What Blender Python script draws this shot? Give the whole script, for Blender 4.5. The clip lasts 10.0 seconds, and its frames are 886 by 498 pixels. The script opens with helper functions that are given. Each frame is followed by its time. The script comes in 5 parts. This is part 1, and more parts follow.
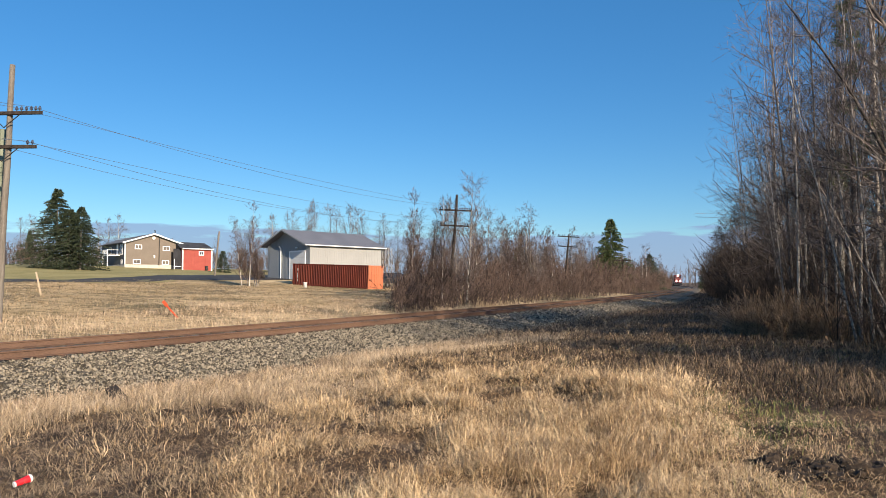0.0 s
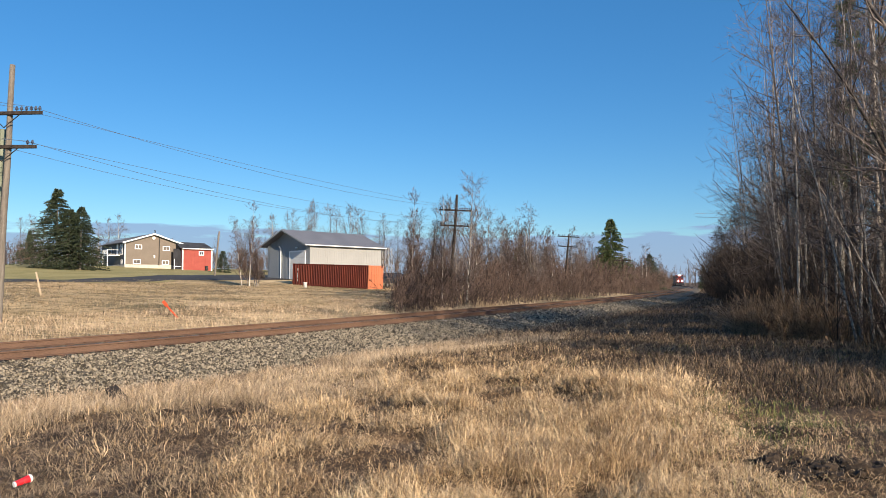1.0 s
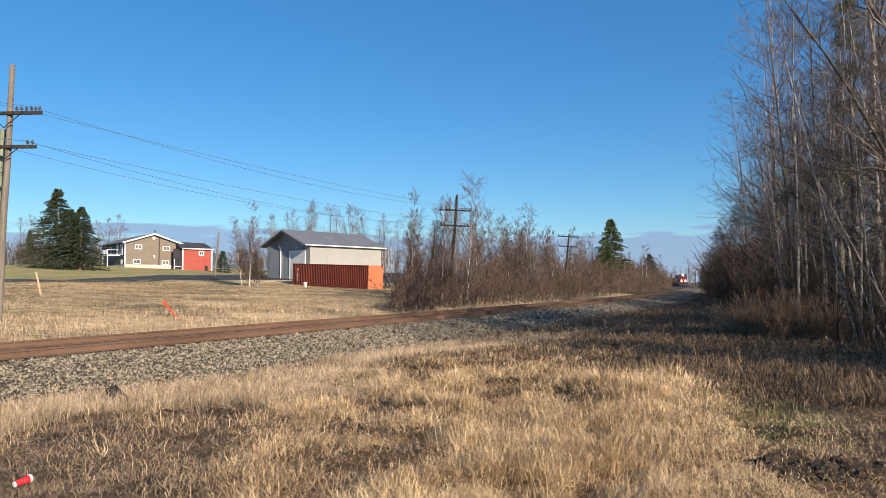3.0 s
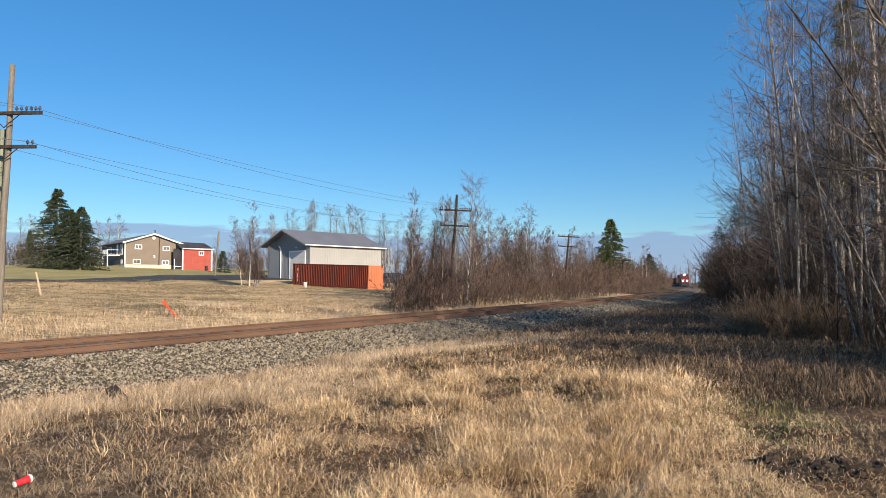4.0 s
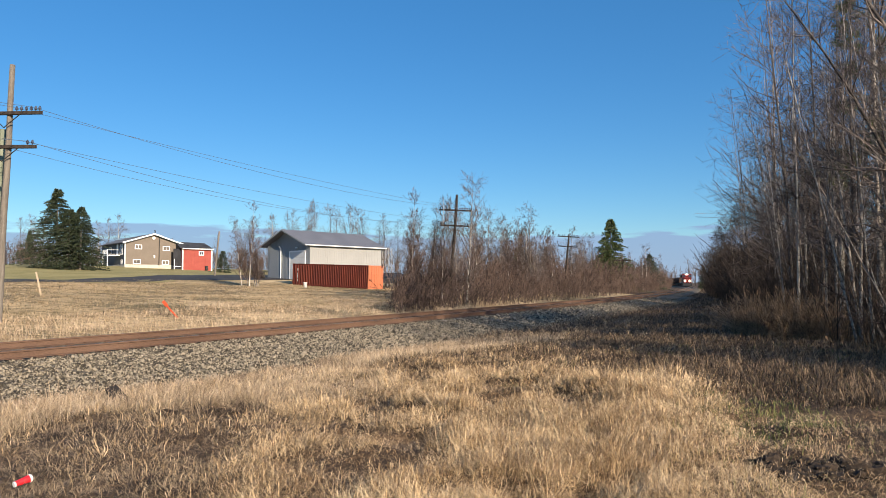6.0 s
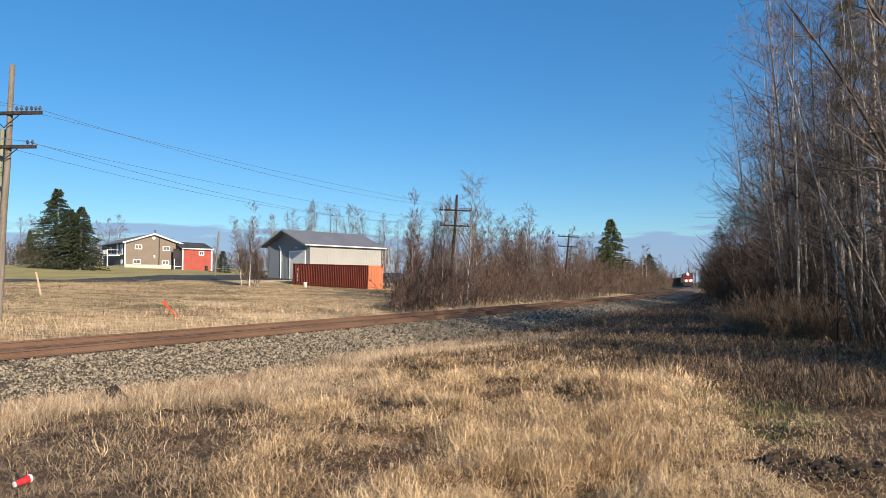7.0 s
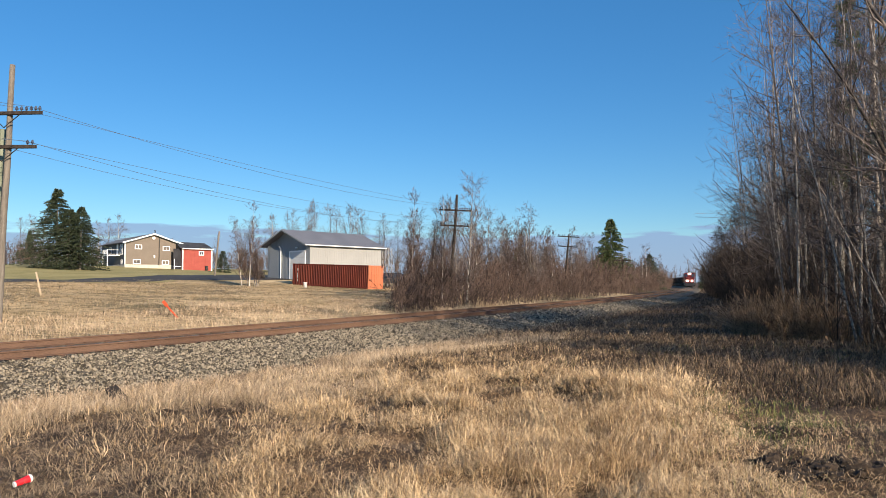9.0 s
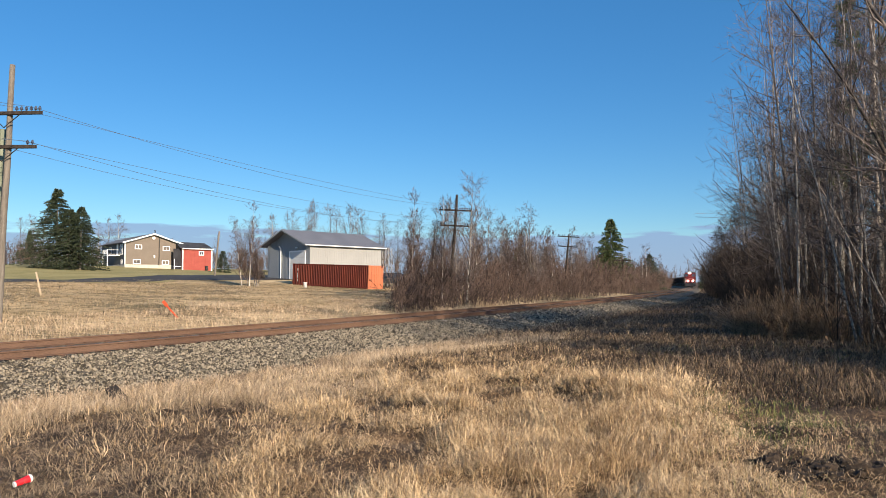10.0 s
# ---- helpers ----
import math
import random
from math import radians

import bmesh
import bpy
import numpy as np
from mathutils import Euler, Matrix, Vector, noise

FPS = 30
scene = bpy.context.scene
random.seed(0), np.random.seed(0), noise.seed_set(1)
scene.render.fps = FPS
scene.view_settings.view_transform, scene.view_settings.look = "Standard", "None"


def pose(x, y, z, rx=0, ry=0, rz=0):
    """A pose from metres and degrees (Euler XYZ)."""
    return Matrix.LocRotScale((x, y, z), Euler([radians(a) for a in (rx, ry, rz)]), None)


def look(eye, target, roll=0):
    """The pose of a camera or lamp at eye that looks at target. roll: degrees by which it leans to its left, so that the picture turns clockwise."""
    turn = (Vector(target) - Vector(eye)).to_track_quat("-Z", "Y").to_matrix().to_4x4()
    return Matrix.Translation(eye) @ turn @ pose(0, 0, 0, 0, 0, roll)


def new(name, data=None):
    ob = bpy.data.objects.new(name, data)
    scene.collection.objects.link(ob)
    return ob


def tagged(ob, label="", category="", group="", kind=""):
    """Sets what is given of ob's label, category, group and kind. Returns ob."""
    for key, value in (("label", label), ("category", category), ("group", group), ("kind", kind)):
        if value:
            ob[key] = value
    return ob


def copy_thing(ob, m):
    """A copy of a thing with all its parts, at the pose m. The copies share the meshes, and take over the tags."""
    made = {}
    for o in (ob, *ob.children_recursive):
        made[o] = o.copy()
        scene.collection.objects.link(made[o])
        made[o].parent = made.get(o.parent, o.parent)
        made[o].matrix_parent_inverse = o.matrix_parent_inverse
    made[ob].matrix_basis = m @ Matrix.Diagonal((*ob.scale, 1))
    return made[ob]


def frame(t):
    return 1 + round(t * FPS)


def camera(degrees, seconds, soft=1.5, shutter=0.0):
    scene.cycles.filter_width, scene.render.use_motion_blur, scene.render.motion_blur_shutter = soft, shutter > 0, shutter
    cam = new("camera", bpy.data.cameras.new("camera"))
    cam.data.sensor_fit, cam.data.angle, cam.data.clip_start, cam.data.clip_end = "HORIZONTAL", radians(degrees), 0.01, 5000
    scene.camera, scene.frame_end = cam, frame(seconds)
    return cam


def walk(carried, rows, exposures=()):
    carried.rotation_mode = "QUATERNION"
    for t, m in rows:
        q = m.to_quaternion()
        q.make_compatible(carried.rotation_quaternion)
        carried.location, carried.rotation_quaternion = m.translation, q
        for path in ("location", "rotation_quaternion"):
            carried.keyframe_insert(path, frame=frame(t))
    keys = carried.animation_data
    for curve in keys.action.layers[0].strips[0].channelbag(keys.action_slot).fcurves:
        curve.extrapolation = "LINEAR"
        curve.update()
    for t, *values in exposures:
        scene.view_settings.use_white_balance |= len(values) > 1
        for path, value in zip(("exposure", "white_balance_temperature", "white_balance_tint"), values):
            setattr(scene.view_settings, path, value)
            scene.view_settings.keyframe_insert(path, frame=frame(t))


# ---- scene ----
# The place: a phone camera on open ground beside a railway line, looking across the track.
EYE = (0.0, 0.0, 1.6)
cam = camera(65, 10.0, soft=0.65)
VIEW = look(EYE, (0.0, 100.0, 6.393))
walk(cam, [(0.0, VIEW), (10.0, VIEW)], exposures=[(0.0, 0.72), (10.0, 0.72)])

# ---- light ----
SUN_TURN, SUN_HIGH = radians(146), radians(21)  # clockwise from +y, above the horizon
world = bpy.data.worlds.new("sky")
scene.world = world
world.use_nodes = True
wn, wl = world.node_tree.nodes, world.node_tree.links
sky = wn.new("ShaderNodeTexSky")
sky.sky_type = "NISHITA"
sky.sun_disc = False
sky.sun_elevation, sky.sun_rotation = SUN_HIGH, SUN_TURN
sky.altitude, sky.air_density, sky.dust_density, sky.ozone_density = 50, 1.0, 0.15, 3.0
# a low bank of blue-grey cloud along the horizon, all round
co = wn.new("ShaderNodeTexCoord")
sep = wn.new("ShaderNodeSeparateXYZ")
wl.new(co.outputs["Generated"], sep.inputs[0])
mp = wn.new("ShaderNodeMapping")
mp.inputs["Scale"].default_value = (3.0, 3.0, 26.0)
wl.new(co.outputs["Generated"], mp.inputs[0])
cn = wn.new("ShaderNodeTexNoise")
cn.inputs["Scale"].default_value, cn.inputs["Detail"].default_value = 2.4, 6
wl.new(mp.outputs[0], cn.inputs[0])
high = wn.new("ShaderNodeMapRange")
high.inputs[1].default_value, high.inputs[2].default_value = 0.1, 0.05
high.inputs[3].default_value, high.inputs[4].default_value = -0.42, 0.24
wl.new(sep.outputs[2], high.inputs[0])
add = wn.new("ShaderNodeMath")
wl.new(cn.outputs[0], add.inputs[0])
wl.new(high.outputs[0], add.inputs[1])
edge = wn.new("ShaderNodeMapRange")
edge.inputs[1].default_value, edge.inputs[2].default_value = 0.47, 0.55
edge.inputs[3].default_value, edge.inputs[4].default_value = 0.0, 0.78
wl.new(add.outputs[0], edge.inputs[0])
mix = wn.new("ShaderNodeMix")
mix.data_type = "RGBA"
mix.inputs[7].default_value = (2.35, 3.3, 5.2, 1)
wl.new(edge.outputs[0], mix.inputs[0])
deep = wn.new("ShaderNodeHueSaturation")
deep.inputs["Saturation"].default_value, deep.inputs["Value"].default_value = 1.3, 1.0
wl.new(sky.outputs[0], deep.inputs["Color"])
clean = wn.new("ShaderNodeMix")
clean.data_type, clean.blend_type = "RGBA", "MULTIPLY"
clean.inputs[0].default_value, clean.inputs[7].default_value = 1.0, (0.84, 0.98, 1.06, 1)
wl.new(deep.outputs[0], clean.inputs[6])
# thin even haze over the whole sky
haze = wn.new("ShaderNodeMix")
haze.data_type = "RGBA"
haze.inputs[0].default_value, haze.inputs[7].default_value = 0.28, (0.8, 2.6, 5.6, 1)
wl.new(clean.outputs[2], haze.inputs[6])
wl.new(haze.outputs[2], mix.inputs[6])
bg = wn["Background"]
bg.inputs[1].default_value = 0.078
wl.new(mix.outputs[2], bg.inputs[0])

sun = new("sun", bpy.data.lights.new("sun", "SUN"))
sun.data.energy, sun.data.angle, sun.data.color = 5.0, radians(0.55), (1.0, 0.85, 0.675)
sun_way = Vector((math.sin(SUN_TURN) * math.cos(SUN_HIGH), math.cos(SUN_TURN) * math.cos(SUN_HIGH), math.sin(SUN_HIGH)))
sun.matrix_world = look(sun_way * 300, (0, 0, 0))

# ---- the lie of the land: the track's line and the heights beside it ----
TY = np.arange(-80.0, 901.0, 1.0)
SLOPE = np.interp(TY, [-80, 15, 50, 80, 150, 220, 290, 400, 600, 900], [0.58, 0.57, 0.52, 0.45, 0.39, 0.34, 0.25, 0.12, 0.0, 0.0])
TX = np.concatenate([[0.0], np.cumsum((SLOPE[1:] + SLOPE[:-1]) / 2)])
TX += -10.47 - np.interp(15.1, TY, TX)
TS = np.concatenate([[0.0], np.cumsum(np.hypot(np.diff(TX), 1.0))])


def track_at(s):
    """Place and heading (dx, dy) of the centre line s metres along it."""
    y = np.interp(s, TS, TY)
    k = np.interp(y, TY, SLOPE)
    n = np.hypot(k, 1.0)
    return np.interp(s, TS, TX), y, k / n, 1.0 / n


def side(x, y):
    """Metres to the left of the centre line (right is negative)."""
    k = np.interp(y, TY, SLOPE)
    return (np.interp(y, TY, TX) - x) / np.hypot(k, 1.0)


def wave(x, y, s):
    return (np.sin(x / s + 1.3 * np.sin(y / s * 0.7)) + np.sin(y / s * 1.1 + 1.7 * np.sin(x / s * 0.6 + 2.0)) + np.sin((x + y) / s * 0.63 + 0.5)) / 3


def lattice(x, y, s, seed):
    """Smooth random relief from 0 to 1 with lumps about s metres across."""
    x, y = x / s + 31.7 * seed, y / s + 17.3 * seed
    i, j = np.floor(x), np.floor(y)
    f, g = x - i, y - j
    f, g = f * f * (3 - 2 * f), g * g * (3 - 2 * g)

    def at(a, b):
        h = np.sin(a * 127.1 + b * 311.7 + seed * 74.7) * 43758.5453
        return h - np.floor(h)
    return (at(i, j) * (1 - f) + at(i + 1, j) * f) * (1 - g) + (at(i, j + 1) * (1 - f) + at(i + 1, j + 1) * f) * g


def tussock(x, y):
    """Matted tussocks of old grass, from 0 in the gaps to 1 on top."""
    t = 0.55 * lattice(x, y, 0.55, 1) + 0.37 * lattice(x, y, 0.23, 2) + 0.2 * lattice(x, y, 1.7, 3)
    return np.clip((t - 0.33) / 0.36, 0, 1)


def gold(x, y):
    """Where the tall golden grass stands: a band from before the camera towards the wood."""
    return np.clip(1.25 - np.abs(x - 0.15 * y - 0.2) / (0.9 + 0.28 * y), 0, 1)


def ground_z(x, y):
    x, y = np.asarray(x, float), np.asarray(y, float)
    u = side(x, y)
    left = np.interp(u, [0, 4, 6, 10, 16, 27, 53, 75, 86, 95, 130, 400, 3000], [-0.5, -0.3, -0.15, 0.12, 0.42, 0.8, 1.6, 2.4, 2.9, 3.5, 4.2, 6.0, 12.0])
    right = np.interp(-u, [0, 4, 5.5, 8, 12, 18, 40, 3000], [-0.5, -0.45, -0.38, -0.28, -0.08, 0.0, 0.2, 0.5])
    left = left + np.interp(y, [80, 95, 130, 400], [0.0, 0.7, 1.0, 1.0]) * np.clip((u - 22) / 14, 0, 1)
    z = np.where(u > 0, left, right)
    rough = np.clip((np.abs(u) - 4) / 3, 0, 1)
    return z + rough * (0.05 * wave(x, y, 1.3) + 0.025 * wave(x + 7, y - 3, 0.45)) + np.clip((-u - 6) / 3, 0, 1) * np.clip((24 - y) / 8, 0, 1) * ((0.03 + 0.13 * gold(x, y)) * (tussock(x, y) - 0.5) + 0.03 * lattice(x, y, 0.13, 5))

# ---- small tools for building ----
class Shape:
    """Gathers vertices and faces of one mesh."""
    def __init__(self):
        self.v, self.f, self.n = [], [], 0

    def add(self, verts, faces):
        verts = np.asarray(verts, float)
        self.v.append(verts)
        self.f += [tuple(int(i) + self.n for i in f) for f in faces]
        self.n += len(verts)
        return self

    def box(self, x0, x1, y0, y1, z0, z1, c=0.0, m=None):
        """A box with chamfered edges of width c."""
        b = bmesh.new()
        bmesh.ops.create_cube(b, size=1.0)
        for v in b.verts:
            v.co = Vector(((x0 + x1) / 2 + v.co.x * (x1 - x0), (y0 + y1) / 2 + v.co.y * (y1 - y0), (z0 + z1) / 2 + v.co.z * (z1 - z0)))
        if c:
            bmesh.ops.bevel(b, geom=list(b.edges), offset=c, segments=1, affect="EDGES", profile=0.5)
        if m is not None:
            bmesh.ops.transform(b, matrix=m, verts=list(b.verts))
        b.verts.index_update()
        self.add([tuple(v.co) for v in b.verts], [[v.index for v in f.verts] for f in b.faces])
        b.free()
        return self

    def tube(self, pts, radii, n=8, caps=True):
        pts = np.asarray(pts, float)
        radii = np.broadcast_to(np.asarray(radii, float), (len(pts),))
        ring = []
        for i, p in enumerate(pts):
            d = pts[min(i + 1, len(pts) - 1)] - pts[max(i - 1, 0)]
            d = d / (np.linalg.norm(d) + 1e-9)
            a = np.cross(d, (1.0, 0, 0) if abs(d[0]) < 0.8 else (0, 1.0, 0))
            a /= np.linalg.norm(a)
            b = np.cross(d, a)
            t = np.arange(n) * 2 * np.pi / n
            ring.append(p + radii[i] * (np.cos(t)[:, None] * a + np.sin(t)[:, None] * b))
        f = [(i * n + j, i * n + (j + 1) % n, (i + 1) * n + (j + 1) % n, (i + 1) * n + j) for i in range(len(pts) - 1) for j in range(n)]
        if caps:
            f += [tuple(range(n))[::-1], tuple((len(pts) - 1) * n + j for j in range(n))]
        return self.add(np.concatenate(ring), f)

    def prism(self, outline, y0, y1):
        """An outline in x and z, drawn out from y0 to y1."""
        n = len(outline)
        v = [(x, y0, z) for x, z in outline] + [(x, y1, z) for x, z in outline]
        return self.add(v, [tuple(range(n)), tuple(range(2 * n - 1, n - 1, -1))] + [(i, i + n, (i + 1) % n + n, (i + 1) % n) for i in range(n)])

    def mesh(self, name, material, smooth=False):
        me = bpy.data.meshes.new(name)
        me.from_pydata(np.concatenate(self.v).tolist(), [], self.f)
        b = bmesh.new()
        b.from_mesh(me)
        bmesh.ops.recalc_face_normals(b, faces=list(b.faces))
        b.to_mesh(me)
        b.free()
        me.materials.append(material)
        if smooth:
            me.polygons.foreach_set("use_smooth", [True] * len(me.polygons))
        return me


def big_mesh(name, verts, tris, material, smooth=False):
    """A mesh from arrays of vertices and of triangles, for great numbers."""
    me = bpy.data.meshes.new(name)
    me.vertices.add(len(verts))
    me.vertices.foreach_set("co", np.asarray(verts, np.float32).ravel())
    me.loops.add(tris.size)
    me.loops.foreach_set("vertex_index", np.asarray(tris, np.int32).ravel())
    me.polygons.add(len(tris))
    me.polygons.foreach_set("loop_start", np.arange(0, tris.size, 3, dtype=np.int32))
    me.polygons.foreach_set("loop_total", np.full(len(tris), 3, np.int32))
    me.update(calc_edges=True)
    me.materials.append(material)
    if smooth:
        me.polygons.foreach_set("use_smooth", np.ones(len(tris), bool))
    return me


def part(name, shape, material, parent, label="", smooth=False):
    ob = new(name, shape if isinstance(shape, bpy.types.Mesh) else shape.mesh(name, material, smooth))
    ob.parent = parent
    if label:
        tagged(ob, label)
    return ob


def thing(name, m, label, category, group="", kind=""):
    ob = new(name)
    ob.empty_display_size = 0.3
    ob.matrix_world = m
    return tagged(ob, label, category, group, kind)


def on_ground(x, y, turn=0, sink=0.0, lean=(0, 0)):
    return pose(x, y, float(ground_z(x, y)) - sink, lean[0], lean[1], turn)


# ---- materials ----
def paint(name, dark, light, scale=3.0, rough=0.8, metal=0.0, bump=0.3, fine=40.0, island=0.0, each=0.0, stretch=(1, 1, 1), third=None, gloss=0.3, clear=0.0, tight=0.14):
    """Two tones mixed by broad and fine noise; island or each: how far single pieces differ in tone."""
    mt = bpy.data.materials.new(name)
    mt.use_nodes = True
    n, l = mt.node_tree.nodes, mt.node_tree.links
    b = n["Principled BSDF"]
    tc, mpn = n.new("ShaderNodeTexCoord"), n.new("ShaderNodeMapping")
    mpn.inputs["Scale"].default_value = stretch
    l.new(tc.outputs["Object"], mpn.inputs[0])
    broad, small = n.new("ShaderNodeTexNoise"), n.new("ShaderNodeTexNoise")
    for t, s, d in ((broad, scale, 4), (small, fine, 3)):
        t.inputs["Scale"].default_value, t.inputs["Detail"].default_value = s, d
        l.new(mpn.outputs[0], t.inputs[0])
    a = n.new("ShaderNodeMath")
    a.operation = "MULTIPLY_ADD"
    a.inputs[1].default_value = 0.5
    l.new(small.outputs[0], a.inputs[0])
    h = n.new("ShaderNodeMath")
    h.operation = "MULTIPLY"
    h.inputs[1].default_value = 0.5
    l.new(broad.outputs[0], h.inputs[0])
    l.new(h.outputs[0], a.inputs[2])
    out = a.outputs[0]
    if island or each:
        r = n.new("ShaderNodeNewGeometry") if island else n.new("ShaderNodeObjectInfo")
        k = n.new("ShaderNodeMath")
        k.operation = "MULTIPLY_ADD"
        k.inputs[1].default_value = island or each
        l.new(r.outputs["Random Per Island" if island else "Random"], k.inputs[0])
        l.new(out, k.inputs[2])
        sub = n.new("ShaderNodeMath")
        sub.operation = "SUBTRACT"
        sub.inputs[1].default_value = (island or each) / 2
        l.new(k.outputs[0], sub.inputs[0])
        out = sub.outputs[0]
    ramp = n.new("ShaderNodeValToRGB")
    e = ramp.color_ramp.elements
    e[0].position, e[1].position = 0.5 - tight, 0.5 + tight
    e[0].color, e[1].color = (*dark, 1), (*light, 1)
    if third:
        e.new(0.5).color = (*third, 1)
    l.new(out, ramp.inputs[0])
    l.new(ramp.outputs[0], b.inputs["Base Color"])
    b.inputs["Roughness"].default_value, b.inputs["Metallic"].default_value = rough, metal
    b.inputs["Specular IOR Level"].default_value = gloss
    b.inputs["Coat Weight"].default_value = clear
    if bump:
        bn = n.new("ShaderNodeBump")
        bn.inputs["Strength"].default_value, bn.inputs["Distance"].default_value = bump, 0.02
        l.new(small.outputs[0], bn.inputs["Height"])
        l.new(bn.outputs[0], b.inputs["Normal"])
    return mt


def glow(name, colour, strength):
    mt = bpy.data.materials.new(name)
    mt.use_nodes = True
    b = mt.node_tree.nodes["Principled BSDF"]
    b.inputs["Emission Color"].default_value, b.inputs["Emission Strength"].default_value = (*colour, 1), strength
    return mt


SOIL = paint("dry_soil", (0.028, 0.019, 0.012), (0.21, 0.132, 0.073), 0.9, 0.95, bump=1.0, fine=26, third=(0.068, 0.042, 0.023), tight=0.12)
# Brown weeds, toned darker to deepen the shade beside the wood.
WEED = paint("shade_toned_dead_weeds", (0.035, 0.024, 0.016), (0.27, 0.188, 0.118), 0.8, 0.85, bump=0, fine=3, island=0.5, third=(0.10, 0.069, 0.043))
LITTER = paint("dead_grass_litter", (0.06, 0.041, 0.026), (0.43, 0.315, 0.195), 0.6, 0.85, bump=0, fine=3, island=0.5, third=(0.19, 0.132, 0.08))
FIELD = paint("cropped_straw", (0.12, 0.095, 0.042), (0.62, 0.455, 0.25), 0.2, 0.95, bump=1.0, fine=2.6, third=(0.38, 0.28, 0.145), stretch=(0.5, 1, 1), tight=0.085)
LAWN = paint("lawn_grass", (0.22, 0.19, 0.066), (0.40, 0.33, 0.14), 0.25, 0.95, bump=0.6, fine=9)
TARMAC = paint("worn_asphalt", (0.03, 0.03, 0.033), (0.07, 0.067, 0.064), 0.6, 0.9, bump=0.4, fine=30)
BALLAST = paint("crushed_rock_bed", (0.045, 0.037, 0.027), (0.26, 0.215, 0.155), 2.0, 0.92, bump=1.0, fine=22, third=(0.11, 0.09, 0.064))
ROCK = paint("crushed_rock", (0.05, 0.042, 0.03), (0.37, 0.31, 0.222), 5.0, 0.9, bump=0.5, fine=60, island=0.45, third=(0.21, 0.175, 0.124))
STRAW = paint("dry_grass", (0.19, 0.115, 0.057), (0.82, 0.61, 0.37), 0.4, 0.7, bump=0, fine=2.6, island=0.4, third=(0.58, 0.395, 0.205))
FIELD_STRAW = paint("field_straw", (0.13, 0.094, 0.05), (0.52, 0.385, 0.23), 0.4, 0.85, bump=0, fine=2.0, island=0.35, third=(0.32, 0.232, 0.13))
STRAW_PALE = paint("pale_dry_grass", (0.20, 0.14, 0.09), (0.62, 0.48, 0.33), 0.4, 0.8, bump=0, fine=2.0, island=0.35, third=(0.43, 0.32, 0.205))
GREEN = paint("living_grass", (0.05, 0.07, 0.02), (0.20, 0.20, 0.07), 0.9, 0.7, bump=0, fine=6, island=0.4)
RUST = paint("rail_rust", (0.105, 0.06, 0.04), (0.19, 0.115, 0.077), 1.2, 0.75, 0.15, 0.35, 50, stretch=(0.4, 0.4, 2))
RAIL_TOP = paint("worn_rail_head", (0.17, 0.11, 0.08), (0.30, 0.22, 0.17), 2, 0.5, 0.35, 0.05, 30)
TIE = paint("creosoted_timber", (0.07, 0.043, 0.029), (0.18, 0.12, 0.083), 3, 0.9, bump=0.6, fine=40, each=0.3, stretch=(1, 6, 1))
POLE = paint("weathered_pole", (0.10, 0.085, 0.07), (0.26, 0.225, 0.185), 2.5, 0.9, bump=0.6, fine=30, stretch=(6, 6, 0.4))
POLE_DARK = paint("tarred_pole", (0.022, 0.017, 0.014), (0.07, 0.053, 0.042), 2.5, 0.9, bump=0.6, fine=30, stretch=(6, 6, 0.4))
POLE_GREEN = paint("treated_pole", (0.11, 0.125, 0.085), (0.26, 0.27, 0.19), 2.5, 0.9, bump=0.5, fine=30, stretch=(6, 6, 0.4))
WIRE = paint("weathered_wire", (0.10, 0.12, 0.15), (0.16, 0.18, 0.21), 5, 0.6, 0.5, 0)
GLASS_INS = paint("insulator_glass", (0.02, 0.024, 0.04), (0.09, 0.11, 0.15), 8, 0.15, 0, 0, gloss=0.6)
BARK = paint("grey_bark", (0.06, 0.048, 0.04), (0.22, 0.185, 0.155), 2.2, 0.9, bump=0.6, fine=18, each=0.25, stretch=(1, 1, 0.5))
BARK_PALE = paint("pale_birch_bark", (0.12, 0.10, 0.085), (0.58, 0.53, 0.46), 2.4, 0.8, bump=0.4, fine=9, each=0.2, stretch=(1, 1, 2.5), third=(0.40, 0.355, 0.305))
TWIG = paint("bare_twigs", (0.05, 0.039, 0.034), (0.23, 0.185, 0.16), 0.6, 0.85, bump=0, fine=5, island=0.35)
TWIG_RED = paint("reddish_twigs", (0.035, 0.023, 0.019), (0.175, 0.12, 0.095), 0.5, 0.85, bump=0, fine=5, island=0.35)
TWIG_DARK = paint("dark_shrub_twigs", (0.017, 0.013, 0.010), (0.098, 0.072, 0.057), 0.5, 0.85, bump=0, fine=4, island=0.4)
STALK = paint("rusty_dry_stalks", (0.12, 0.075, 0.045), (0.46, 0.315, 0.20), 0.6, 0.85, bump=0, fine=4, island=0.4)
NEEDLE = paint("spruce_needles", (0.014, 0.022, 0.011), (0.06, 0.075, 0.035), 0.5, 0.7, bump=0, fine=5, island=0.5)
# Sun put into the colour: a lighter, yellower copy of the spruce needles.
NEEDLE_LIT = paint("sunlit_needles", (0.025, 0.045, 0.012), (0.11, 0.13, 0.04), 0.5, 0.7, bump=0, fine=5, island=0.5)
SIDING = paint("taupe_vinyl_siding", (0.155, 0.125, 0.095), (0.19, 0.152, 0.118), 0.8, 0.6, bump=0.1, fine=14)
SIDING_DARK = paint("charcoal_siding", (0.045, 0.05, 0.06), (0.075, 0.08, 0.09), 0.8, 0.6, bump=0.1, fine=14)
RED_WALL = paint("red_board_siding", (0.27, 0.052, 0.04), (0.35, 0.078, 0.056), 1.0, 0.65, bump=0.2, fine=20)
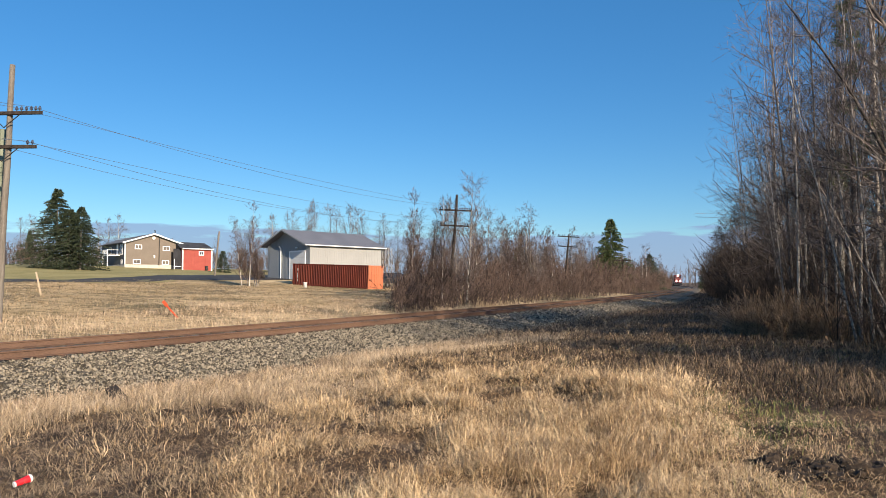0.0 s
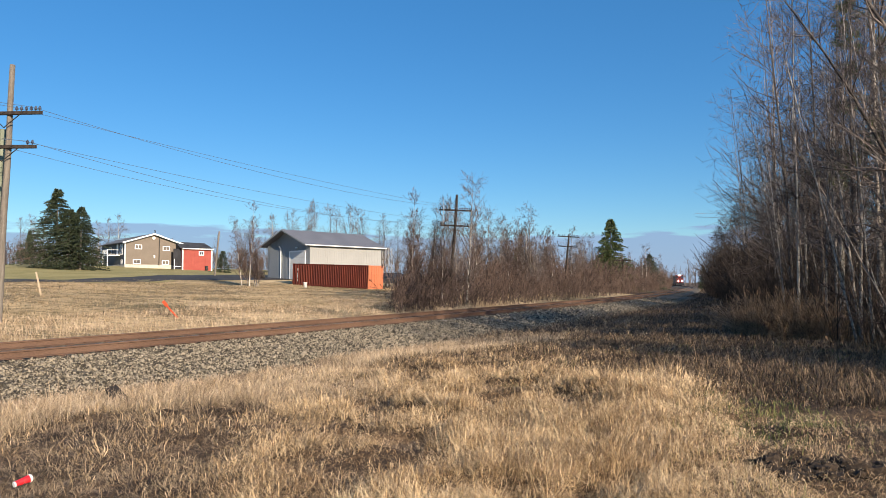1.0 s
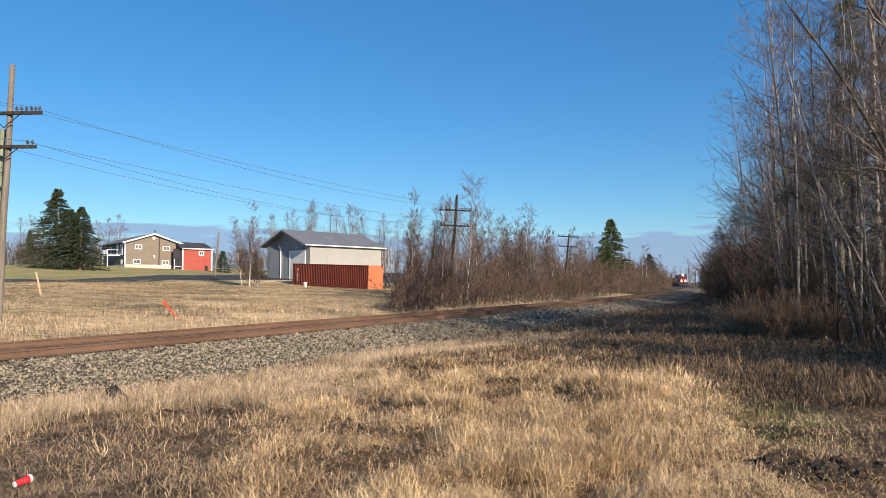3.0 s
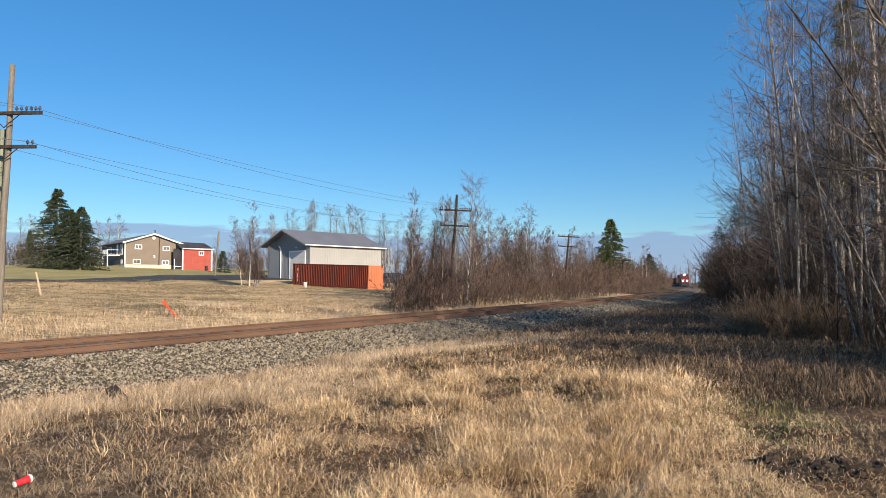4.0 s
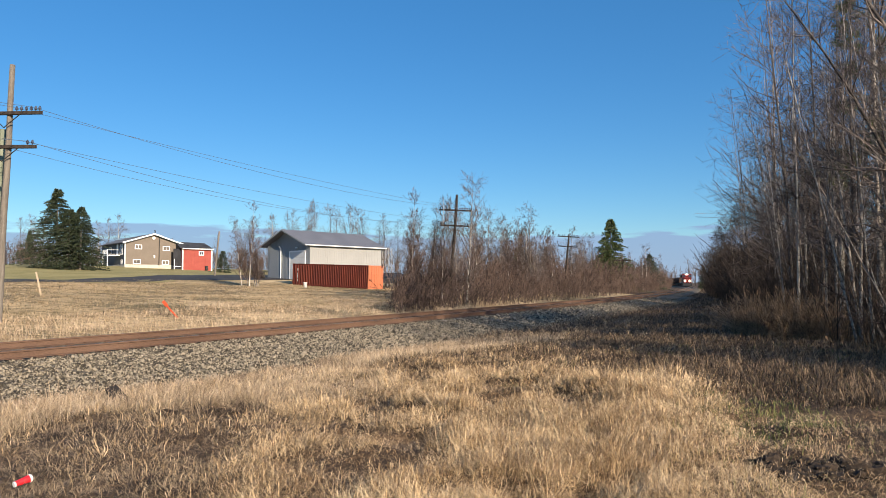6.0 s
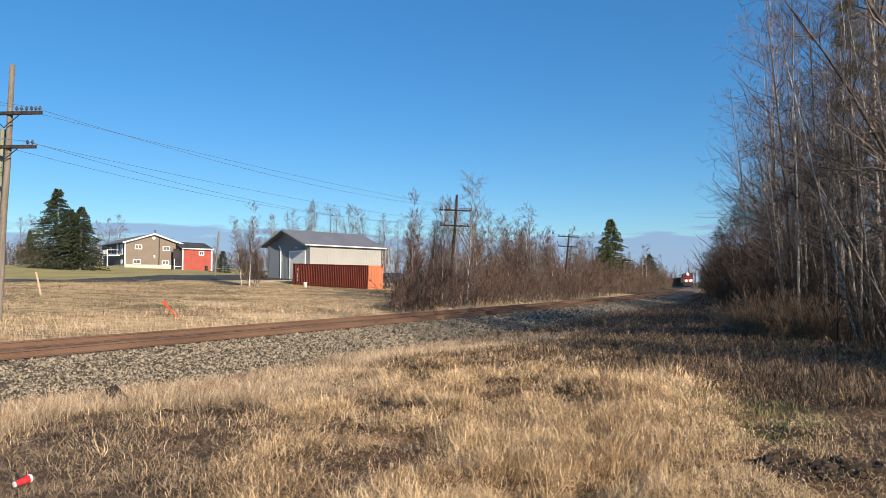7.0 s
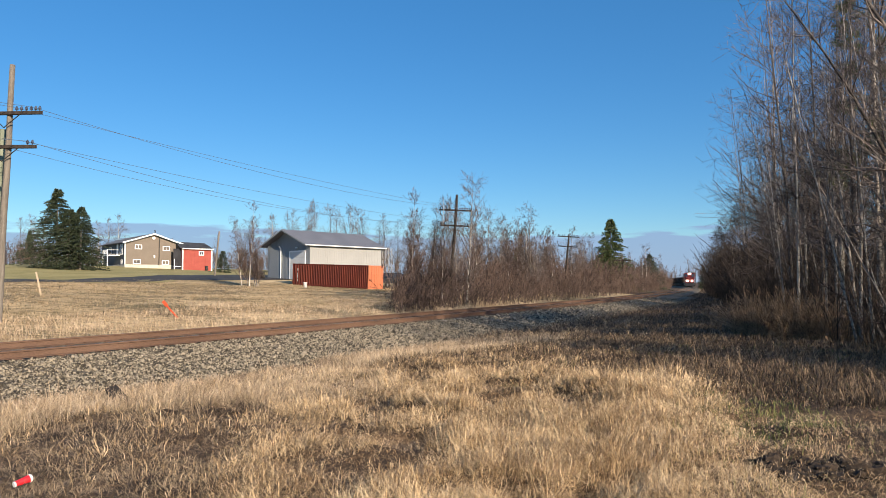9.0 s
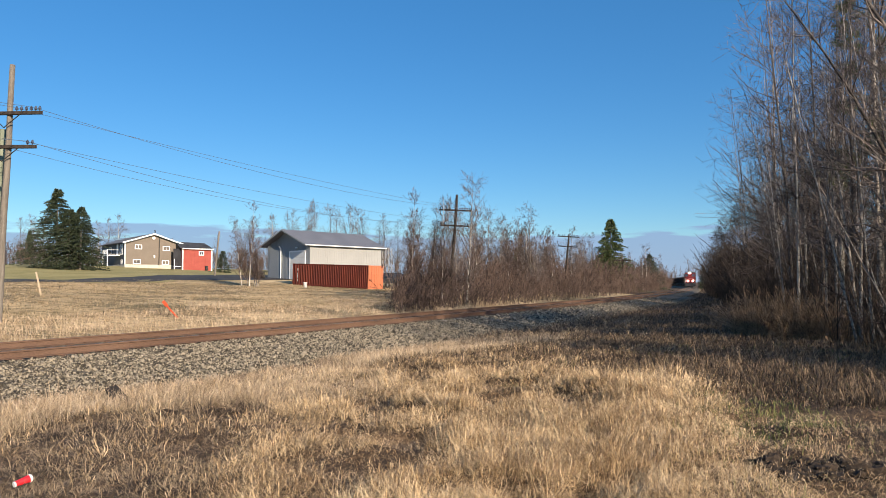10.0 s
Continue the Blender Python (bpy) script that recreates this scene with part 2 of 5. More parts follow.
TRIM = paint("white_trim", (0.72, 0.72, 0.70), (0.82, 0.82, 0.80), 1.0, 0.5, bump=0.05)
CONCRETE = paint("pale_concrete", (0.42, 0.38, 0.31), (0.58, 0.53, 0.45), 2.0, 0.9, bump=0.3, fine=20)
SHINGLE = paint("grey_shingles", (0.10, 0.10, 0.105), (0.19, 0.185, 0.185), 1.0, 0.9, bump=0.5, fine=9)
SHINGLE_DARK = paint("dark_shingles", (0.025, 0.027, 0.032), (0.06, 0.062, 0.068), 1.0, 0.9, bump=0.5, fine=9)
STEEL_ROOF = paint("grey_steel_roofing", (0.17, 0.17, 0.185), (0.24, 0.24, 0.255), 0.5, 0.5, 0.3, 0.05, 8)
STEEL_WALL = paint("cream_steel_cladding", (0.29, 0.287, 0.272), (0.35, 0.345, 0.327), 0.5, 0.55, 0.0, 0.05, 8)
# This grey holds the shade of the gable, which the sun only grazes.
STEEL_SHADED = paint("shaded_steel_cladding", (0.20, 0.215, 0.225), (0.25, 0.265, 0.275), 0.5, 0.55, 0.0, 0.05, 8)
DOOR_GREY = paint("pale_grey_door", (0.50, 0.51, 0.50), (0.58, 0.59, 0.58), 0.5, 0.5, 0, 0.05)
RECESS_SHADE = paint("recess_shade_tone", (0.015, 0.015, 0.018), (0.04, 0.04, 0.045), 1, 0.8, bump=0)
PANE = paint("window_glass", (0.03, 0.035, 0.045), (0.06, 0.07, 0.085), 0.6, 0.06, 0, 0, gloss=0.7)
# Light is put into the container tones: less-lit dark red sides, sunlit orange end.
BOX_SHADED = paint("rust_red_container_shaded", (0.085, 0.015, 0.009), (0.155, 0.03, 0.015), 0.9, 0.55, 0.1, 0.15, 12, stretch=(1, 1, 0.4))
BOX_SUNLIT = paint("orange_container_sunlit", (0.46, 0.15, 0.075), (0.55, 0.19, 0.095), 0.9, 0.5, 0.1, 0.1, 12)
BLACK = paint("black_rubber_and_steel", (0.012, 0.012, 0.013), (0.05, 0.048, 0.045), 2, 0.6, 0.2, 0.2)
# Red paint, darkened for the tree shade the train runs in.
LOCO_RED_SHADED = paint("locomotive_red_shaded", (0.10, 0.008, 0.006), (0.15, 0.014, 0.009), 0.7, 0.45, 0, 0.05)
LOCO_BLACK = paint("locomotive_black", (0.012, 0.012, 0.014), (0.04, 0.038, 0.036), 0.7, 0.5, 0, 0.1)
CAR_BROWN = paint("freight_car_brown", (0.035, 0.022, 0.018), (0.09, 0.05, 0.035), 0.5, 0.75, 0, 0.2)
LAMP = glow("locomotive_lamp", (1.0, 0.78, 0.6), 30)
ORANGE = paint("marker_orange", (0.5, 0.06, 0.02), (0.62, 0.09, 0.035), 4, 0.5, bump=0.05)
STAKE = paint("bare_lath", (0.40, 0.30, 0.2), (0.52, 0.41, 0.29), 5, 0.8, bump=0.2)
CUP_RED = paint("red_paper_cup", (0.66, 0.012, 0.02), (0.78, 0.03, 0.04), 9, 0.4, bump=0)
CUP_WHITE = paint("white_plastic", (0.74, 0.70, 0.68), (0.85, 0.82, 0.80), 12, 0.35, bump=0)
DEAD_WOOD = paint("rotten_wood", (0.012, 0.01, 0.008), (0.06, 0.047, 0.037), 6, 0.95, bump=0.8)
SHADE_SOIL = paint("shade_dark_soil", (0.018, 0.013, 0.009), (0.075, 0.05, 0.03), 5, 0.95, bump=1.0, fine=30)
PLASTIC_GREY = paint("grey_plastic", (0.16, 0.16, 0.16), (0.24, 0.24, 0.24), 5, 0.5, bump=0)
CAR_PAINT = paint("dark_car_paint", (0.03, 0.032, 0.036), (0.055, 0.058, 0.065), 1, 0.25, 0.2, 0, clear=0.5)

# ---- the setting: ground, lawn, driveway, track ----
def sheet(name, xs, ys, lift, material, label, category):
    """A sheet over the land: xs is a function of the row's y."""
    v, f = [], []
    nx = None
    for y in ys:
        row = xs(y)
        nx = len(row)
        v += [(x, y, z + lift) for x, z in zip(row, ground_z(np.array(row), np.full(len(row), y)))]
    for i in range(len(ys) - 1):
        for j in range(nx - 1):
            a = i * nx + j
            f.append((a, a + 1, a + nx + 1, a + nx))
    me = bpy.data.meshes.new(name)
    me.from_pydata(v, [], f)
    me.materials.append(material)
    me.polygons.foreach_set("use_smooth", [True] * len(f))
    return tagged(new(name, me), label, category, kind="structure")


def spread(y):
    """Columns: close together before the camera, wide apart far off."""
    reach = 60 + 2.2 * abs(y)
    out = 9.0 + (reach - 9.0) * np.linspace(0, 1, 60)[1:] ** 2.2
    return np.concatenate([-out[::-1], np.linspace(-9.0, 9.0, 200), out])


rows_y = np.concatenate([np.linspace(-1500, -80, 10), np.arange(-60, 0, 4), np.arange(0, 3, 0.5), np.arange(3, 13, 0.09), np.arange(13, 30, 0.3), np.arange(30, 120, 1.5), np.geomspace(120, 3500, 50)])
sheet("ground", lambda y: spread(y), rows_y, 0.0, SOIL, "rough dry ground with brown soil and dead grass", "ground")


def field_xs(y):
    mid = np.interp(y, TY, TX)
    return np.linspace(mid - 72, mid - 5.2, 60)


sheet("field", field_xs, np.arange(6, 108, 1.2), 0.02, FIELD, "cropped straw-coloured field with brown streaks", "field")


def lawn_xs(y):
    mid = np.interp(y, TY, TX)
    return np.linspace(mid - 150, mid - 58 - 2 * math.sin(y / 7), 40)


sheet("lawn", lawn_xs, np.arange(60, 190, 2.0), 0.045, LAWN, "short mown lawn fading from green to straw", "lawn")


def drive_xs(y):
    # a lane that runs along the far side of the field and widens to a yard before the big shed
    mid = np.interp(y, TY, TX)
    return np.linspace(mid - 66, mid - 58 + 12 * np.clip((y - 84) / 10, 0, 1), 12)


sheet("driveway", drive_xs, np.arange(20, 118, 1.0), 0.07, TARMAC, "grey asphalt driveway between field and lawn", "driveway")


def sweep(profile, y0, y1, step):
    """A profile (side, height) drawn along the track."""
    s0, s1 = np.interp([y0, y1], TY, TS)
    ss = np.arange(s0, s1, step)
    g = Shape()
    v = []
    for s in ss:
        x, y, dx, dy = track_at(s)
        v += [(x - dy * u, y + dx * u, z) for u, z in profile]
    n = len(profile)
    g.add(v, [(i * n + j, i * n + j + 1, (i + 1) * n + j + 1, (i + 1) * n + j) for i in range(len(ss) - 1) for j in range(n - 1)])
    return g


BED = [(-6.2, -0.62), (-5.2, -0.40), (-3.2, -0.26), (-1.9, -0.135), (-1.0, -0.115), (-0.7, -0.13), (0.3, -0.07), (0.62, -0.005), (1.0, 0.005), (2.2, 0.0), (3.6, -0.25), (4.6, -0.5)]


def bed_z(u):
    return np.interp(u, [p[0] for p in BED], [p[1] for p in BED])


FAR_BED = [(-3.0, -0.6), (-2.1, -0.22), (-1.4, -0.12), (-0.7, -0.13), (0.3, -0.07), (0.62, -0.005), (1.4, 0.0), (2.2, -0.12), (3.2, -0.6)]
bed_shape = sweep(BED, -60, 92, 1.5)
far_shape = sweep(FAR_BED, 90.5, 600, 1.5)
bed_shape.add(far_shape.v[0], far_shape.f)
ballast = tagged(new("ballast", bed_shape.mesh("ballast", BALLAST, True)), "bed of grey crushed rock under the railway track", "ballast", kind="structure")

track = thing("railway_track", Matrix(), "single railway track with rusty rails on timber ties", "railway track", kind="structure")
RAIL = [(-0.07, 0.0), (-0.07, 0.012), (-0.012, 0.03), (-0.009, 0.135), (-0.036, 0.145), (-0.036, 0.172), (-0.028, 0.18), (0.028, 0.18), (0.036, 0.172), (0.036, 0.145), (0.009, 0.135), (0.012, 0.03), (0.07, 0.012), (0.07, 0.0), (-0.07, 0.0)]
for u0, z0 in ((-0.755, -0.08), (0.755, 0.0)):
    part("rail", sweep([(u0 + a, z0 + b) for a, b in RAIL], -60, 600, 2.0), RUST, track, "rust-brown steel rail")
    part("rail_head", sweep([(u0 - 0.022, z0 + 0.1815), (u0 + 0.022, z0 + 0.1815)], -60, 600, 2.0), RAIL_TOP, track, "worn bright strip on the rail head")
tie_mesh = Shape().box(-1.3, 1.3, -0.115, 0.115, -0.17, 0.0, 0.012).mesh("tie", TIE)
plate_mesh = Shape().box(-0.18, 0.18, -0.09, 0.09, 0.0, 0.014, 0.004).mesh("tie_plate", RUST)
roll = math.degrees(math.atan2(0.11, 1.51))
rt = random.Random(5)
for i in range(190):
    x, y, dx, dy = track_at(float(np.interp(-4.0, TY, TS)) + 0.53 * i)
    tie = part("tie", tie_mesh, None, track)
    tie.matrix_local = Matrix.Translation((x, y, -0.035 + rt.uniform(-0.012, 0.006))) @ Matrix.Rotation(math.atan2(-dx, dy) + rt.uniform(-0.02, 0.02), 4, "Z") @ Matrix.Rotation(radians(roll), 4, "Y")
    if i < 110:
        for u0 in (-0.755, 0.755):
            pl = part("tie_plate", plate_mesh, None, tie)
            pl.location = (u0, 0, 0.002)

# loose stones of the ballast, real and uneven
rs = np.random.RandomState(3)


def stones(n, ya, yb, ua, ub, size):
    s0, s1 = np.interp([ya, yb], TY, TS)
    x, y, dx, dy = track_at(rs.uniform(s0, s1, n))
    u = rs.uniform(ua, ub, n)
    cx, cy = x - dy * u, y + dx * u
    cz = bed_z(u) + rs.uniform(-0.015, 0.015, n)
    base = np.array([(1, 0, 0), (-1, 0, 0), (0, 1, 0), (0, -1, 0), (0, 0, 1), (0, 0, -1)], float)
    tri = np.array([(0, 2, 4), (2, 1, 4), (1, 3, 4), (3, 0, 4), (2, 0, 5), (1, 2, 5), (3, 1, 5), (0, 3, 5)])
    v = np.repeat(base[None], n, 0) + rs.normal(0, 0.25, (n, 6, 3))
    v *= (size * rs.lognormal(0, 0.35, n))[:, None, None] * rs.uniform(0.6, 1.1, (n, 1, 3))
    a = rs.uniform(0, 6.283, (n, 1))
    b = rs.uniform(0, 6.283, (n, 1))
    vx, vy, vz = v[..., 0], v[..., 1], v[..., 2]
    vy, vz = vy * np.cos(b) - vz * np.sin(b), vy * np.sin(b) + vz * np.cos(b)
    vx, vy = vx * np.cos(a) - vy * np.sin(a), vx * np.sin(a) + vy * np.cos(a)
    out = np.stack([vx + cx[:, None], vy + cy[:, None], vz + cz[:, None]], -1).reshape(-1, 3)
    return out, (tri[None] + (np.arange(n) * 6)[:, None, None]).reshape(-1, 3)


def merged(pieces):
    vs, ts, k = [], [], 0
    for v, t in pieces:
        vs.append(v)
        ts.append(t + k)
        k += len(v)
    return np.concatenate(vs), np.concatenate(ts)


v, t = merged([stones(76000, 4, 34, -5.6, -0.86, 0.027), stones(3500, 4, 40, 0.86, 2.6, 0.034), stones(11000, 34, 80, -5.4, -0.86, 0.045)])
tagged(new("ballast_stones", big_mesh("ballast_stones", v, t, ROCK)), "loose angular grey and buff crushed stones", "stones", kind="stuff")

# ---- buildings and yard ----
def window(parent, x, z, w, h, y, wide=0.09):
    """A window in a wall whose outer face is at y and looks along -y."""
    fr = Shape()
    fr.box(x - w / 2 - wide, x + w / 2 + wide, y - 0.05, y + 0.02, z + h / 2, z + h / 2 + wide, 0.008)
    fr.box(x - w / 2 - wide, x + w / 2 + wide, y - 0.05, y + 0.02, z - h / 2 - wide, z - h / 2, 0.008)
    fr.box(x - w / 2 - wide, x - w / 2, y - 0.05, y + 0.02, z - h / 2, z + h / 2, 0.008)
    fr.box(x + w / 2, x + w / 2 + wide, y - 0.05, y + 0.02, z - h / 2, z + h / 2, 0.008)
    fr.box(x - 0.025, x + 0.025, y - 0.03, y + 0.02, z - h / 2, z + h / 2)
    win = part("window", fr, TRIM, parent, "white-framed window")
    part("pane", Shape().box(x - w / 2, x + w / 2, y - 0.012, y + 0.004, z - h / 2, z + h / 2), PANE, win)
    return win


def gable_roof(wide, y0, y1, eave, ridge, over, thick):
    """The outline of a gable roof of that thickness, drawn along y."""
    k = (ridge - eave) / (wide / 2)
    a = wide / 2 + over
    e = eave - over * k
    return Shape().prism([(-a, e), (0, ridge), (a, e), (a, e + thick), (0, ridge + thick * 1.05), (-a, e + thick)], y0 - over, y1 + over)


def clapboards(x0, x1, y, z0, top, step=0.2):
    """Lapped siding on a face that looks along -y, cut at height top(x) by two slopes."""
    g = Shape()
    z = z0
    while z < top(0) - 0.03:
        z2 = min(z + step, top(0))
        a0, a1, b0, b1 = x0, x1, x0, x1
        if top(x0) < z2:
            r = (top(0) - z2) / (top(0) - top(x0)) * abs(x0)
            b0, b1 = -r, r
        if top(x0) < z:
            r = (top(0) - z) / (top(0) - top(x0)) * abs(x0)
            a0, a1 = -r, r
        g.add([(a0, y - 0.022, z), (a1, y - 0.022, z), (b1, y - 0.004, z2), (b0, y - 0.004, z2), (a0, y, z), (a1, y, z)], [(0, 1, 2, 3), (0, 4, 5, 1)])
        z = z2
    return g


def bungalow():
    h = thing("house", pose(-53.4, 128.0, 4.5, 0, 0, 40), "taupe split-level house with white trim, white-framed windows and grey roof", "house")
    W, D, E, R = 9.8, 15.5, 4.35, 5.95
    top = lambda x: R - (R - E) * abs(x) / (W / 2)
    part("wall", Shape().prism([(-W / 2, 0), (W / 2, 0), (W / 2, E), (0, R), (-W / 2, E)], 0, D), SIDING_DARK, h, "dark charcoal side walls")
    part("siding", clapboards(-W / 2, W / 2, -0.004, 0.35, top), SIDING, h, "lapped taupe siding")
    part("foundation", Shape().box(-W / 2 - 0.04, W / 2 + 0.04, -0.07, D, -0.6, 0.34, 0.01), CONCRETE, h, "pale concrete foundation")
    part("roof", gable_roof(W, 0, D, E, R, 0.55, 0.14), SHINGLE, h, "grey shingled roof")
    k = (R - E) / (W / 2)
    for sgn in (-1, 1):
        a = sgn * (W / 2 + 0.58)
        part("fascia", Shape().prism([(a, E - 0.58 * k - 0.1), (0, R - 0.1), (0, R + 0.17), (a, E - 0.58 * k + 0.17)], -0.62, -0.57), TRIM, h, "white gable fascia")
        part("corner_board", Shape().box(sgn * W / 2 - 0.09, sgn * W / 2 + 0.09, -0.06, 0.08, 0.34, E - 0.08, 0.01), TRIM, h, "white corner board")
    part("downpipe", Shape().tube([(1.05, -0.09, 0.2), (1.05, -0.09, 5.4)], 0.075, 8), BLACK, h, "dark vent pipe")
    part("gable_vent", Shape().tube([(0.05, -0.12, 5.25), (0.05, -0.02, 5.25)], 0.27, 14), TRIM, h, "round white gable vent")
    part("meter", Shape().tube([(0.2, -0.14, 1.95), (0.2, -0.02, 1.95)], 0.17, 10).box(0.08, 0.32, -0.1, -0.02, 1.55, 1.85, 0.01), TRIM, h, "white electricity meter")
    part("chimney", Shape().tube([(0.9, 2.0, R - 0.4), (0.9, 2.0, R + 0.75)], 0.09, 8).tube([(0.9, 2.0, R + 0.72), (0.9, 2.0, R + 0.86)], 0.16, 8), BLACK, h, "dark metal flue")
    for x, z, w, hh in ((-2.6, 3.55, 1.0, 0.6), (2.35, 3.4, 1.05, 0.62), (-2.85, 0.85, 1.1, 0.62), (2.25, 0.75, 1.05, 0.62)):
        window(h, x, z, w, hh, -0.004, 0.13)
    # openings of the long side, which looks to the west
    for x, z, w, hh in ((-2.3, 3.05, 1.5, 1.7), (-1.9, 0.85, 0.75, 0.7), (-9.5, 3.05, 1.4, 1.2)):
        win = window(h, x, z, w, hh, 0.0, 0.08)
        win.matrix_local = pose(-W / 2, 0, 0, 0, 0, -90)
    dr = part("door", Shape().box(-5.2, -4.2, -0.05, 0.02, 2.1, 4.1, 0.02), TRIM, h, "white patio door")
    dr.matrix_local = pose(-W / 2, 0, 0, 0, 0, -90)
    # a small raised deck with white rails beside the door
    dk = part("deck", Shape().box(-W / 2 - 2.2, -W / 2, 3.2, 6.4, 1.95, 2.08, 0.01), TRIM, h, "white deck on posts")
    for yy in (3.3, 6.3):
        part("post", Shape().box(-W / 2 - 2.15, -W / 2 - 2.03, yy - 0.06, yy + 0.06, -0.3, 3.05), TRIM, h)
    rail = Shape()
    for z in (2.2, 3.0):
        rail.box(-W / 2 - 2.14, -W / 2 - 2.06, 3.3, 6.3, z, z + 0.07)
        rail.box(-W / 2 - 2.14, -W / 2, 3.3, 3.38, z, z + 0.07)
    for i in range(12):
        rail.box(-W / 2 - 2.12, -W / 2 - 2.08, 3.45 + i * 0.25, 3.49 + i * 0.25, 2.2, 3.0)
    part("railing", rail, TRIM, h, "white deck railing")
    return h


def red_annex():
    h = thing("shed", pose(-46.3, 131.0, 3.95, 0, 0, 40), "small red board-sided shed with dark shingled roof and white corners", "shed")
    W, D, E = 5.5, 5.0, 4.05
    part("wall", Shape().box(-W / 2, W / 2, 0, D, -0.5, E, 0.01), RED_WALL, h, "red board wall")
    for i in range(17):
        x = -W / 2 + 0.14 + i * 0.27
        part("board", Shape().box(x - 0.11, x + 0.11, -0.02, -0.002, -0.3, E - 0.1), RED_WALL, h)
    part("roof", Shape().add([(-W / 2 - 0.5, -0.45, E - 0.1), (W / 2 + 0.3, -0.45, E - 0.1), (W / 2 - 0.5, D / 2, E + 1.15), (-W / 2 - 0.6, D / 2, E + 1.25), (-W / 2 - 0.5, D + 0.4, E - 0.1), (W / 2 + 0.3, D + 0.4, E - 0.1)], [(0, 1, 2, 3), (3, 2, 5, 4), (1, 5, 2), (0, 3, 4), (0, 4, 5, 1)]), SHINGLE_DARK, h, "dark shingled roof")
    for x in (-W / 2, W / 2):
        part("corner_board", Shape().box(x - 0.12, x + 0.12, -0.06, 0.1, -0.3, E - 0.12, 0.01), TRIM, h, "white corner board")
    part("fascia", Shape().box(-W / 2 - 0.2, W / 2 + 0.2, -0.5, -0.46, E - 0.22, E - 0.04), TRIM, h)
    window(h, 0.75, 3.15, 0.7, 0.55, -0.022, 0.16)
    part("planter", Shape().box(1.4, 1.9, -0.6, -0.1, -0.1, 0.75, 0.05), BLACK, h, "dark tub")
    # A flat near-black panel stands in for the shade of the recess.
    part("porch_shade_panel", Shape().box(-W / 2 - 1.5, -W / 2 - 0.1, 0.6, 0.7, -0.2, 3.9), RECESS_SHADE, h, "dark panel standing in for a shaded porch recess")
    part("porch_rail", Shape().box(-W / 2 - 1.5, -W / 2 - 0.1, 0.3, 0.38, 0.55, 0.66).box(-W / 2 - 1.45, -W / 2 - 1.35, 0.3, 0.38, -0.3, 2.0), TRIM, h)
    return h


def steel_barn():
    b = thing("barn", pose(-20.8, 93.4, 2.05, 0, 0, -42), "large steel shed with cream walls, gable toned as shaded grey and grey metal roof", "barn")
    W, D, E, R = 9.5, 12.6, 4.55, 6.5
    part("wall", Shape().prism([(-W / 2, -0.6), (W / 2, -0.6), (W / 2, E), (0, R), (-W / 2, E)], 0, D), STEEL_WALL, b, "cream steel wall")
    ribs = Shape()
    for i in range(50):
        y = 0.2 + i * 0.3
        ribs.box(W / 2, W / 2 + 0.012, y - 0.03, y + 0.03, -0.4, E - 0.05)
    part("wall_ribs", ribs, STEEL_WALL, b, "ribbed cladding")
    k = (R - E) / (W / 2)
    gab = Shape().prism([(-W / 2, -0.5), (W / 2, -0.5), (W / 2, E), (0, R), (-W / 2, E)], -0.02, -0.004)
    for i in range(30):
        x = -W / 2 + 0.15 + i * 0.3
        gab.box(x - 0.03, x + 0.03, -0.032, -0.02, -0.4, R - k * abs(x) - 0.05)
    part("gable_cladding", gab, STEEL_SHADED, b, "ribbed gable cladding, toned grey as in shade")
    roof = part("roof", gable_roof(W, -0.6, D, E, R, 0.5, 0.12), STEEL_ROOF, b, "grey metal roof")
    seams = Shape()
    for sgn in (-1, 1):
        for i in range(26):
            y = -1.05 + i * 0.55
            a = sgn * (W / 2 + 0.5)
            e = E - 0.5 * k + 0.12
            seams.add([(a, y - 0.02, e), (a, y + 0.02, e), (0, y + 0.02, R + 0.126), (0, y - 0.02, R + 0.126), (a, y, e + 0.035), (0, y, R + 0.16)], [(0, 4, 5, 3), (4, 1, 2, 5)])
    part("seam", seams, STEEL_ROOF, roof)
    for sgn in (-1, 1):
        a = sgn * (W / 2 + 0.52)
        part("eave_trim", Shape().box(a - 0.05, a + 0.05, -1.12, D + 0.52, E - 0.52 * k - 0.02, E - 0.52 * k + 0.12), TRIM, b, "white eave trim")
        part("fascia", Shape().prism([(a, E - 0.52 * k - 0.08), (0, R - 0.08), (0, R + 0.13), (a, E - 0.52 * k + 0.13)], -1.16, -1.11), STEEL_SHADED, b)
    dr = part("door", Shape().box(0.55, 3.75, -0.09, -0.05, -0.3, 3.55, 0.01), DOOR_GREY, b, "pale overhead door")
    for i in range(5):
        part("panel", Shape().box(0.62, 3.68, -0.11, -0.09, -0.25 + i * 0.76, 0.45 + i * 0.76, 0.01), DOOR_GREY, dr)
    part("door_trim", Shape().box(0.35, 0.55, -0.12, -0.04, -0.3, 3.75).box(3.75, 3.95, -0.12, -0.04, -0.3, 3.75).box(0.35, 3.95, -0.12, -0.04, 3.55, 3.75), TRIM, b, "white door trim")
    part("side_door", Shape().box(-4.3, -1.7, -0.09, -0.05, -0.3, 4.0, 0.01), STEEL_SHADED, b, "grey sliding door")
    part("downpipe", Shape().tube([(-1.5, -0.14, -0.3), (-1.5, -0.14, 4.1), (-1.7, -0.3, 4.4)], 0.07, 8), TRIM, b, "white downpipe")
    part("lamp", Shape().box(1.95, 2.25, -0.3, -0.04, 4.05, 4.2, 0.02), TRIM, b, "small outdoor lamp")
    return b


